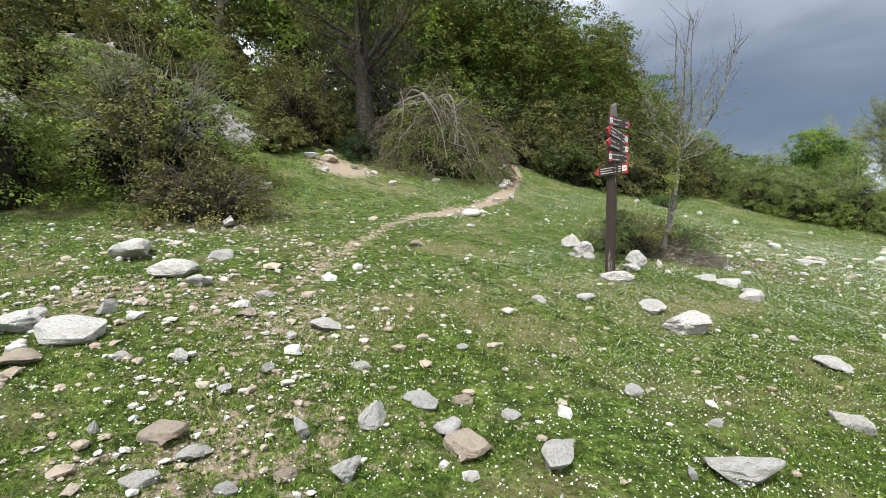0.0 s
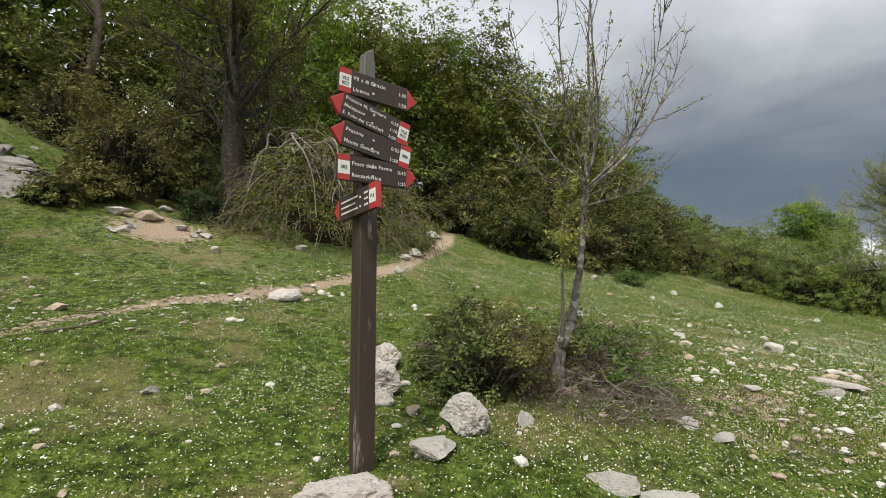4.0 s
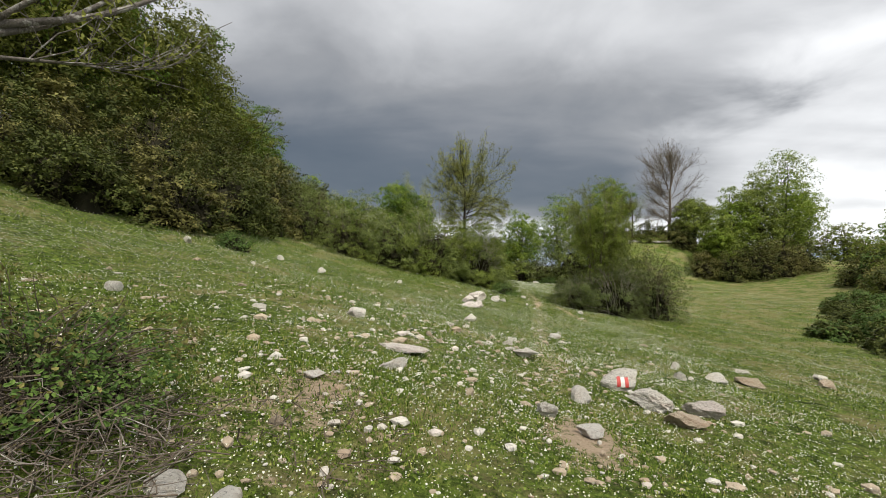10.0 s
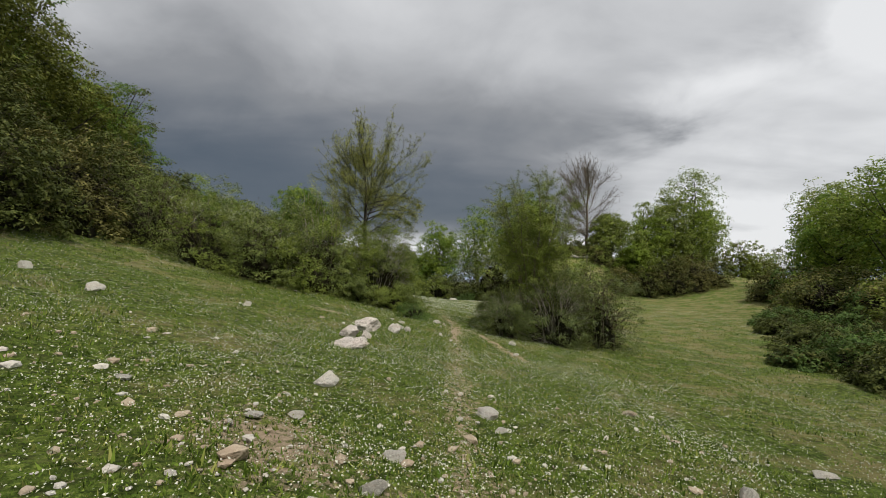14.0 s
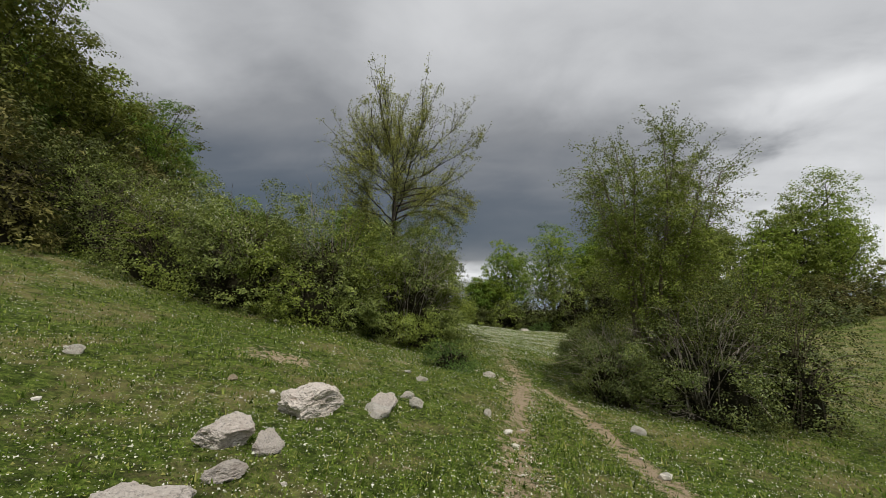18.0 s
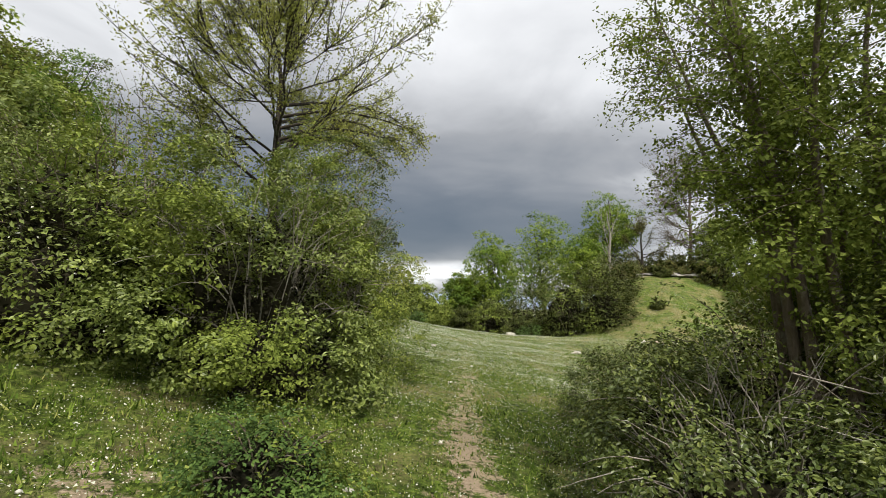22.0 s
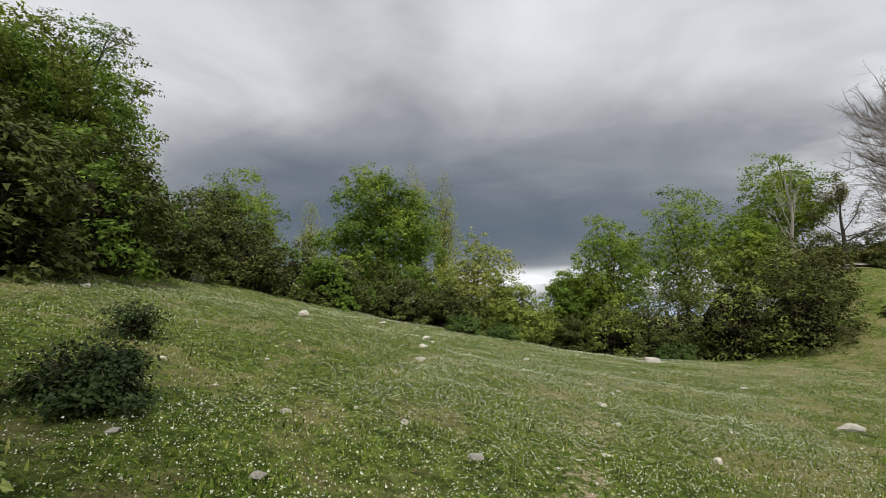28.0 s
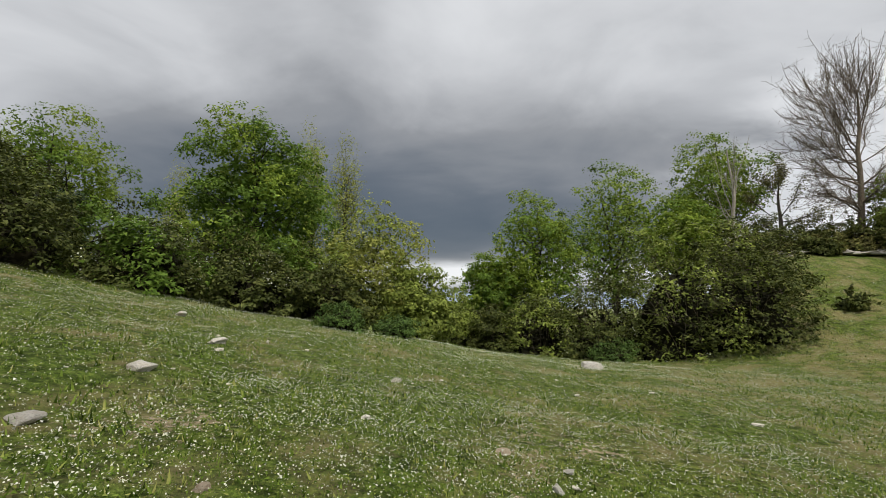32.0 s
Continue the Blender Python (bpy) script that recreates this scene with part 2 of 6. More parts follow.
M_LEAF_MAPLE = leaf_material("maple_leaves", (0.040, 0.080, 0.013), (0.110, 0.182, 0.027), (0.22, 0.31, 0.055), 0.38)
M_LEAF_YELLOW = leaf_material("young_yellow_leaves", (0.15, 0.165, 0.035), (0.29, 0.315, 0.075), (0.47, 0.48, 0.15), 0.42)
M_LEAF_DARK = leaf_material("evergreen_leaves", (0.014, 0.029, 0.012), (0.034, 0.055, 0.019), (0.060, 0.090, 0.031), 0.2, 0.45)
M_LEAF_DRAB = leaf_material("drab_thicket_leaves", (0.045, 0.048, 0.016), (0.128, 0.124, 0.038), (0.27, 0.25, 0.085), 0.2)
M_LEAF_THORN = leaf_material("thorn_hedge_leaves", (0.020, 0.030, 0.008), (0.066, 0.082, 0.020), (0.18, 0.19, 0.055), 0.18)
# near-black base colour puts shade into the hollows of the bushes
M_CORE_SHADE = leaf_material("bush_core_shade", (0.012, 0.012, 0.007), (0.022, 0.021, 0.012), (0.050, 0.045, 0.024), 0.05, 0.9)
M_LEAF_JUNIPER = leaf_material("juniper_needles", (0.032, 0.065, 0.017), (0.072, 0.123, 0.029), (0.145, 0.217, 0.051), 0.2)


def blossom_material():
    n = Nodes("white_petals", 0.6)
    return n.color(n.ramp(n.island(), (0.0, (0.50, 0.52, 0.34)), (0.6, (0.80, 0.80, 0.70)))).thin((0.8, 0.8, 0.75), 0.3).mat


M_PETAL = blossom_material()


def grass_material():
    n = Nodes("grass_blades", 0.75, spec=0.1)
    c = n.ramp(n.island(), (0.0, (0.034, 0.058, 0.008)), (1.0, (0.38, 0.37, 0.12)), (0.35, (0.092, 0.155, 0.020)), (0.75, (0.20, 0.285, 0.042)))
    return n.color(c).thin(c, 0.35).mat


M_GRASS = grass_material()


def turf_material():
    n = Nodes("meadow_turf", 0.9, spec=0.12)
    a = n.ramp(n.noise(0.3, 5, 0.65), (0.3, (0.085, 0.158, 0.020)), (0.7, (0.20, 0.225, 0.046)), (0.5, (0.128, 0.196, 0.027)))
    b = n.ramp(n.noise(24, 6, 0.8), (0.36, (0.016, 0.028, 0.005)), (0.66, (0.34, 0.37, 0.10)), (0.5, (0.115, 0.168, 0.024)))
    c = n.mix(0.62, a, b)
    c = n.mix(n.ramp(n.noise(5.5, 6, 0.75), (0.40, 0.8), (0.56, 0.0)), c, (0.028, 0.046, 0.007))
    c = n.mix(1.0, c, n.ramp(n.noise(10, 4, 0.7), (0.34, 0.5), (0.66, 1.5)), "MULTIPLY")
    dry = n.ramp(n.math("ADD", n.noise(0.8, 6, 0.72), n.math("MULTIPLY", n.layer("pale"), 0.06)), (0.50, 0.0), (0.64, 0.7))
    c = n.mix(dry, c, n.mix(n.noise(21, 5, 0.75), (0.15, 0.125, 0.050), (0.42, 0.35, 0.18)))
    # bare earth on the tracks and in worn patches
    soil = n.mix(n.noise(26, 5, 0.75), (0.33, 0.235, 0.15), (0.62, 0.50, 0.37))
    worn = n.math("ADD", n.layer("worn"), n.ramp(n.noise(6.5, 6, 0.8), (0.30, -0.25), (0.72, 1.0)))
    worn = n.ramp(worn, (0.74, 0.0), (1.06, 1.0))
    c = n.mix(worn, c, soil)
    # daisies too far off to stand as flowers of their own
    spot = n.ramp(n.cells(19), (0.20, 1.0), (0.30, 0.0))
    drift = n.ramp(n.noise(1.4, 5, 0.65), (0.42, 0.0), (0.68, 0.6))
    c = n.mix(n.math("MULTIPLY", n.math("MULTIPLY", spot, drift), n.layer("flowers")), c, (0.74, 0.74, 0.66))
    h = n.math("ADD", n.noise(55, 4, 0.7), n.math("MULTIPLY", n.noise(9, 5, 0.7), 2.5))
    return n.color(c).bump(h, 1.0, 0.05).mat


M_TURF = turf_material()


# ---- ground shape ----
def smooth_at(y, ys, vs):
    """Smooth run through stations: mean of a piecewise line over a short window."""
    return sum(np.interp(np.asarray(y, float) + d, ys, vs) for d in (-2.4, -1.2, 0.0, 1.2, 2.4)) / 5


def soft_plus(v, w):
    v = np.asarray(v, float) / w
    return w * np.where(v > 20, v, np.log1p(np.exp(np.minimum(v, 20))))


STATION = (-30, -6, 0, 6, 12, 18, 24, 31, 38, 48, 56, 75, 120)
TRACK_Z = (0.5, 0.18, 0.22, 0.04, -0.18, -0.24, -0.32, -0.45, -0.72, -1.12, -2.0, -9.0, -30.0)
LEFT = (0.10, 0.13, 0.17, 0.195, 0.19, 0.20, 0.21, 0.215, 0.185, 0.15, 0.10, 0.1, 0.1)
HILL = (0.30, 0.36, 0.22, 0.18, 0.16, 0.16, 0.12, 0.06, 0.06, 0.03, 0.0, 0.0, 0.0)
RIGHT = (0.12, 0.13, 0.13, 0.145, 0.155, 0.165, 0.15, 0.12, 0.095, 0.05, 0.0, 0.0, 0.0)


def height(x, y):
    """Ground height: a hillside that climbs to the left, a shallow dell to the right, and a knoll beyond the meadow."""
    x, y = np.asarray(x, float), np.asarray(y, float)
    z = smooth_at(y, STATION, TRACK_Z)
    left, right = soft_plus(2.7 - x, 0.8), soft_plus(x - 2.7, 0.8)
    z = z + smooth_at(y, STATION, LEFT) * left + smooth_at(y, STATION, HILL) * soft_plus(left - 8.5, 1.5)
    z = z - smooth_at(y, STATION, RIGHT) * 10 * np.tanh(right / 10) + 3.0 * np.tanh(0.20 * soft_plus(x - 27, 3.0) / 3.0)
    z = z + 8.4 * np.exp(-np.where(x < 20.2, ((x - 20.2) / 9.0) ** 4, ((x - 20.2) / 22.0) ** 2) - ((y - 64.5) / (9.0 - 2.7 * np.clip((x - 17) / 9, 0, 1))) ** 2)
    z = z + 0.3 * np.exp(-((x + 12.2) / 2.4) ** 2 - ((y + 3.4) / 2.6) ** 2) + 1.6 * np.exp(-((x + 14.5) / 3.5) ** 2 - ((y + 6.8) / 3.5) ** 2)
    z = z + 0.045 * np.sin(1.3 * x + 0.7 * y) * np.sin(0.9 * y - 0.5 * x + 1) + 0.02 * np.sin(3.1 * x - 1.7 * y) * np.sin(2.3 * y + x)
    return 60 * np.tanh(z / 60)


def ground_z(x, y):
    return float(height(x, y))


# ---- mesh helpers ----
def mesh_of(name, verts, faces, material, smooth=False):
    """A mesh from arrays of verts (n, 3) and faces (m, 3 or 4)."""
    verts, faces = np.asarray(verts, np.float32), np.asarray(faces, np.int32)
    me = bpy.data.meshes.new(name)
    k = faces.shape[1]
    me.vertices.add(len(verts))
    me.vertices.foreach_set("co", verts.ravel())
    me.loops.add(faces.size)
    me.loops.foreach_set("vertex_index", faces.ravel())
    me.polygons.add(len(faces))
    me.polygons.foreach_set("loop_start", np.arange(0, faces.size, k, dtype=np.int32))
    me.polygons.foreach_set("use_smooth", np.full(len(faces), smooth))
    me.update(calc_edges=True)
    me.materials.append(material)
    return me


def part_mesh(name, verts, faces, material, parent, label="", smooth=False):
    ob = new(name, mesh_of(name, verts, faces, material, smooth))
    ob.parent = parent
    return tagged(ob, label)


def part(name, bm, material, parent, label=""):
    me = bpy.data.meshes.new(name)
    bm.to_mesh(me)
    bm.free()
    me.materials.append(material)
    ob = new(name, me)
    ob.parent = parent
    return tagged(ob, label)


def base(name, x, y, z, label, category, group="", turn=0.0):
    ob = new(name)
    ob.empty_display_size = 0.2
    ob.matrix_basis = pose(x, y, z, 0, 0, turn)
    return tagged(ob, label, category, group)


def tubes(lines, sides=5):
    """Tapered round limbs: lines of (points (n, 3), radii (n)). Returns verts, faces."""
    V, F, at = [], [], 0
    ang = np.linspace(0, 2 * np.pi, sides, endpoint=False)
    for pts, rad in lines:
        pts, rad = np.asarray(pts, float), np.asarray(rad, float)
        n = len(pts)
        way = np.gradient(pts, axis=0)
        way /= np.linalg.norm(way, axis=1)[:, None] + 1e-9
        ref = np.where(abs(way[:, 2:]) > 0.9, [[1.0, 0, 0]], [[0, 0, 1.0]])
        a = np.cross(way, ref)
        a /= np.linalg.norm(a, axis=1)[:, None] + 1e-9
        b = np.cross(way, a)
        ring = pts[:, None] + rad[:, None, None] * (np.cos(ang)[None, :, None] * a[:, None] + np.sin(ang)[None, :, None] * b[:, None])
        V.append(ring.reshape(-1, 3))
        i, j = np.meshgrid(np.arange(n - 1), np.arange(sides), indexing="ij")
        i, j = i.ravel(), j.ravel()
        k = (j + 1) % sides
        F.append(np.stack([i * sides + j, i * sides + k, (i + 1) * sides + k, (i + 1) * sides + j], 1) + at)
        at += n * sides
    return np.concatenate(V), np.concatenate(F)


def leaves(rng, at, size, long=1.5, out=None, spread=0.35, plain=False, broad=False):
    """One folded leaf blade for each place in at (n, 3), facing up and along out (n, 3). plain: three-sided, for foliage seen from afar; broad: egg-shaped. Returns verts, faces."""
    n = len(at)
    s = size * rng.uniform(1 - spread, 1 + spread, (n, 1))
    face = rng.normal(0, 0.42, (n, 3)) + [0, 0, 0.6]
    if out is not None:
        face = face + 0.85 * out
    face /= np.linalg.norm(face, axis=1)[:, None] + 1e-9
    way = np.cross(face, rng.normal(0, 1, (n, 3)))
    way /= np.linalg.norm(way, axis=1)[:, None] + 1e-9
    side = np.cross(face, way)
    half, w = s * long / 2, s * 0.42
    fold = face * s * 0.13 - way * half * 0.1
    if plain:
        v = np.stack([at - way * half, at + side * w * 1.3 + fold, at + way * half * 0.8 - side * w * 0.9], 1)
        return v.reshape(-1, 3), np.arange(3 * n).reshape(n, 3)
    if broad:
        tip = at + way * half - face * s * 0.16
        v = np.stack([at - way * half, at - way * half * 0.45 + side * w + fold, at + way * half * 0.4 + side * w * 0.82 + fold, tip, at + way * half * 0.4 - side * w * 0.82 + fold, at - way * half * 0.45 - side * w + fold], 1)
        i = np.arange(n)[:, None] * 6
        return v.reshape(-1, 3), np.concatenate([i + [0, 1, 2, 3], i + [0, 3, 4, 5]], 1).reshape(-1, 4)
    v = np.stack([at - way * half, at + side * w + fold, at + way * half, at - side * w + fold], 1)
    return v.reshape(-1, 3), np.arange(4 * n).reshape(n, 4)


def tufted(rng, n, size, sigma, low=None, rough=0.2, inner=0.2, flat=0.7, lobe=0.0):
    """Leaf places and their outward ways: sprigs on the upper sides of many rounded boughs with gaps between, over a bumpy mound that
    reaches the ground (low None) or a crown that begins at that share of its height. size (rx, ry, h) stands on z = 0; sigma: a sprig's
    half width; lobe: a bough's half width."""
    rx, ry, h = size
    r = math.sqrt(rx * ry)
    half = h / 2 if low is None else h * (1 - low) / 2
    lobe = lobe or (0.13 + 0.15 * min(r, h) if low is None else 0.16 + 0.2 * min(r, half))
    area = 2 * math.pi * r * h * 0.8 + math.pi * r * r * 0.4 if low is None else 4 * math.pi * (r * r + 2 * r * half) / 3
    m = int(np.clip(area / (1.25 * lobe * lobe), 16, 300))
    a = rng.uniform(0, 6.2832, m)
    if low is None:
        u = 1.12 * rng.uniform(0, 1, m) ** 1.1 - 0.12
        w = np.clip(1 - np.clip(u, 0, 1) ** 2.4, 0, 1) ** (1 / 2.4)
    else:
        u = rng.uniform(-0.95, 1, m)
        w = np.sqrt(1 - u * u)
    d = np.stack([w * np.cos(a), w * np.sin(a), u], 1)
    bump = 1 + rough * (np.sin(d @ rng.normal(0, 3.2, (3, 3)) + rng.uniform(0, 6, 3)).sum(1) / 1.7 + rng.normal(0, 0.25, m))
    bump = np.minimum(bump, 1.12)
    deep = np.where(rng.uniform(0, 1, m) < inner, rng.uniform(0.45, 0.8, m), rng.uniform(0.84, 1.0, m))
    big = lobe * np.exp(rng.normal(0, 0.28, m))
    c = d * (bump * deep)[:, None]
    room = np.array([1 - 0.55 * min(lobe / rx, 0.8), 1 - 0.55 * min(lobe / ry, 0.8), 1 - 0.45 * min(lobe / (h if low is None else half), 0.8)])
    c = c * room * [rx, ry, h] if low is None else c * room * [rx, ry, half] + [0, 0, h - half]
    # sprigs on each bough, most of them on its upper and outer side
    k = int(np.clip(1.6 * (lobe / sigma) ** 2, 7, 40))
    e = rng.normal(0, 0.75, (m, k, 3)) + 0.55 * d[:, None] + [0, 0, 0.42]
    e /= np.linalg.norm(e, axis=2)[..., None] + 1e-9
    sprig = (c[:, None] + e * (big[:, None] * rng.uniform(0.62, 1.08, (m, k)))[..., None] * [1, 1, flat]).reshape(-1, 3)
    e = e.reshape(-1, 3)
    share = np.repeat(big ** 2, k) * np.exp(rng.normal(0, 0.5, m * k))
    pick = rng.choice(m * k, n, p=share / share.sum())
    off = np.clip(rng.normal(0, 1, (n, 3)), -1.8, 1.8)
    p = sprig[pick] + off * sigma * 0.62 * [1, 1, flat]
    e = e[pick] + 0.3 * off
    e /= np.linalg.norm(e, axis=1)[:, None] + 1e-9
    keep = p[:, 2] > (-0.22 * max(rx, ry) if low is None else -0.3)
    return p[keep], e[keep]


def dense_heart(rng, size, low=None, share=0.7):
    """A lumpy closed hull inside a mound or crown; its near-black colour stands for the shade there."""
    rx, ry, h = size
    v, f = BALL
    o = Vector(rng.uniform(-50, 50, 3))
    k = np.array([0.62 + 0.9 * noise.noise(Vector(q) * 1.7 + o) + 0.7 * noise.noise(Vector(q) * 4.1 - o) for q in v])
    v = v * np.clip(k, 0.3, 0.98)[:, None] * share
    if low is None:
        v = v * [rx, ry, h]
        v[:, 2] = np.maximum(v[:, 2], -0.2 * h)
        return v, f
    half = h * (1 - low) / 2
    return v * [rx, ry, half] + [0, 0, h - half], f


def ball_of(level):
    bm = bmesh.new()
    bmesh.ops.create_icosphere(bm, subdivisions=level, radius=1.0)
    v = np.array([p.co for p in bm.verts])
    f = np.array([[p.index for p in q.verts] for q in bm.faces])
    bm.free()
    return v, f


BALL = ball_of(3)


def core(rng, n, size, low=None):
    """Places of the leaf blades that fill the inside of a mound or crown."""
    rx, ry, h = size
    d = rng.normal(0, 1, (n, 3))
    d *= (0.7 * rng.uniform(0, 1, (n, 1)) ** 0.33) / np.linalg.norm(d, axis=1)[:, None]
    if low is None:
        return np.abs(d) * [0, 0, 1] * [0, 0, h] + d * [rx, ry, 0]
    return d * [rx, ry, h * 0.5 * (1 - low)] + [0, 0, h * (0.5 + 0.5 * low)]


def sprays(rng, n, size, length, rough=0.2):
    """Thin shoots that stand out of a mound, as limb lines, with the leaf places along them."""
    rx, ry, h = size
    lines, at = [], []
    for _ in range(n):
        a, e = rng.uniform(0, 6.28), rng.uniform(0.15, 1.4)
        d = np.array([math.cos(a) * math.cos(e), math.sin(a) * math.cos(e), math.sin(e)])
        p = d * [rx, ry, h * 0.62] * rng.uniform(0.55, 0.85) + [0, 0, h * 0.34]
        w = d * [1, 1, 1.2] + rng.normal(0, 0.35, 3)
        w /= np.linalg.norm(w)
        k, L = 6, length * rng.uniform(0.5, 1.3)
        pts = [p]
        for i in range(k):
            w = w + [0, 0, -0.10] + rng.normal(0, 0.10, 3)
            pts.append(pts[-1] + w / np.linalg.norm(w) * L / k)
        pts = np.array(pts)
        lines.append((pts, np.linspace(0.0055, 0.0015, k + 1)))
        t = rng.uniform(0.15, 1, int(14 * L / 0.5) + 4)
        q = np.stack([np.interp(t * k, np.arange(k + 1), pts[:, i]) for i in range(3)], 1)
        at.append(q + rng.normal(0, 0.03, q.shape))
    return lines, np.concatenate(at)


def stems(rng, n, size, thick=0.02):
    """Crooked stems that fan out from a few feet through a mound, most of them hidden inside."""
    rx, ry, h = size
    lines = []
    for _ in range(n):
        a, r = rng.uniform(0, 6.28), rng.uniform(0, 0.3)
        p = np.array([math.cos(a) * rx * r, math.sin(a) * ry * r, -0.05])
        b, e = a + rng.normal(0, 0.8), rng.uniform(0.25, 0.95)
        q = np.array([math.cos(b) * rx * 0.9 * math.sqrt(1 - e * e * 0.9), math.sin(b) * ry * 0.9 * math.sqrt(1 - e * e * 0.9), h * e * 0.92])
        k = 8
        t = np.linspace(0, 1, k)[:, None]
        pts = p + (q - p) * t + np.cumsum(rng.normal(0, 0.022 * h, (k, 3)), 0) * t + np.array([0, 0, 1]) * h * 0.15 * np.sin(t * np.pi)
        lines.append((pts, np.linspace(thick * rng.uniform(0.4, 1.0), 0.003, k)))
    return lines


def grow(rng, p, way, length, rad, level, limbs, tips, bend=0.18, lift=0.12, split=(3, 4), shrink=0.66, angle=0.75, depth=3):
    """A limb and, from it, smaller ones."""
    k = 6
    pts, w, q = [np.array(p, float)], np.array(way, float), np.array(p, float)
    for i in range(k):
        w = w + rng.normal(0, bend, 3) + [0, 0, lift * (1 if level else 0.4)]
        w /= np.linalg.norm(w)
        q = q + w * length / k
        pts.append(q)
    pts = np.array(pts)
    end = rad * (0.55 if level < depth else 0.25)
    limbs.append((pts, np.linspace(rad, end, k + 1), level))
    if level >= depth:
        tips.append(pts)
        return
    n = int(rng.integers(split[0], split[1] + 1))
    for j in range(n):
        t = 1.0 if j == 0 else rng.uniform(0.35, 0.95)
        s = np.array([np.interp(t * k, np.arange(k + 1), pts[:, i]) for i in range(3)])
        off = rng.normal(0, 1, 3)
        off -= off @ w * w
        off /= np.linalg.norm(off) + 1e-9
        a = rng.uniform(0.4, 1.2) * angle * (0.5 if j == 0 else 1)
        d = w * math.cos(a) + off * math.sin(a)
        grow(rng, s, d, length * shrink * rng.uniform(0.8, 1.2), max(end * rng.uniform(0.6, 0.9), 0.004), level + 1, limbs, tips, bend, lift, split, shrink, angle, depth)


def along(rng, tips, n, jitter):
    """n places along the outermost limbs."""
    T = np.array(tips)
    i, t = rng.integers(0, len(T), n), rng.uniform(0.1, 1.0, n) * (T.shape[1] - 1)
    a = t.astype(int).clip(0, T.shape[1] - 2)
    u = (t - a)[:, None]
    return T[i, a] * (1 - u) + T[i, a + 1] * u + rng.normal(0, jitter, (n, 3))


# ---- plants ----
def stuff(ob):
    return tagged(ob, kind="stuff")


def joined(*pieces):
    """Several (verts, faces) of one kind as one."""
    V, F, at = [], [], 0
    for v, f in pieces:
        V.append(v)
        F.append(f + at)
        at += len(v)
    return np.concatenate(V), np.concatenate(F)


def bush(name, label, x, y, size, seed, leaf, n, blade=0.05, shoots=25, shoot=0.5, twigs=25, twig=None, category="bush", group="", bloom=0, long=1.5, inner=0.25, second=None, z=None, rough=0.16, tuft=0.0, plain=False, broad=False, heart=0.7, lobe=0.0):
    """A shrub: a joined mass of thin stems, and leaves on rounded lobes with gaps, shoots standing out of it."""
    rng = np.random.default_rng(seed)
    ob = base(name, x, y, (ground_z(x, y) if z is None else z) - 0.05, label, category, group)
    lines = stems(rng, twigs, size, 0.011 * max(size[2], 1) ** 0.5)
    at, out = tufted(rng, n, size, tuft or max(0.10, blade * 2.0), rough=rough, inner=inner, lobe=lobe)
    tip = np.zeros((0, 3))
    if shoots:
        more, tip = sprays(rng, shoots, size, shoot)
        lines = lines + more
    v, f = tubes(lines, 3 if plain else 4)
    stuff(part_mesh("twig_mass", v, f, twig or M_TWIG, ob, "thin brown branching stems", True))
    split = np.sin(at @ [1.7, 2.3, 1.1] + seed) + rng.normal(0, 0.35, len(at)) > 0.2 if second else np.zeros(len(at), bool)
    k = 1.25 if plain else 1.0
    v, f = leaves(rng, np.concatenate([at[~split], tip]), blade * k, long, np.concatenate([out[~split], tip * 0]), 0.4, plain, broad)
    part_mesh("foliage", v, f, leaf, ob)
    # near-black blades and hull paint shade into the gaps between boughs
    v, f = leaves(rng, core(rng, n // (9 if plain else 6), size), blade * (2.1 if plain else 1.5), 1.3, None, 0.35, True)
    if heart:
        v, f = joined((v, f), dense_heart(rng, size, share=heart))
    stuff(part_mesh("litter_mass", v, f, M_CORE_SHADE, ob, "near-black blades and hull that stand for the shade inside"))
    if second and split.any():
        v, f = leaves(rng, at[split], blade * 0.9 * k, long, out[split], 0.4, plain, broad)
        part_mesh("foliage", v, f, second, ob, "foliage of a second shade")
    if bloom:
        o = at[rng.permutation(len(at))[: bloom * 4]]
        o = o[np.argsort(-np.sin(o @ [1.1, 1.9, 1.5] + seed) - o[:, 2] / size[2])[:bloom]]
        o = np.repeat(o, 4, 0) + rng.normal(0, blade * 0.9, (len(o) * 4, 3))
        v, f = leaves(rng, o + [0, 0, 0.02], blade * 0.62, 1.0)
        part_mesh("blossom", v, f, M_PETAL, ob, "small white blossom")
    return ob


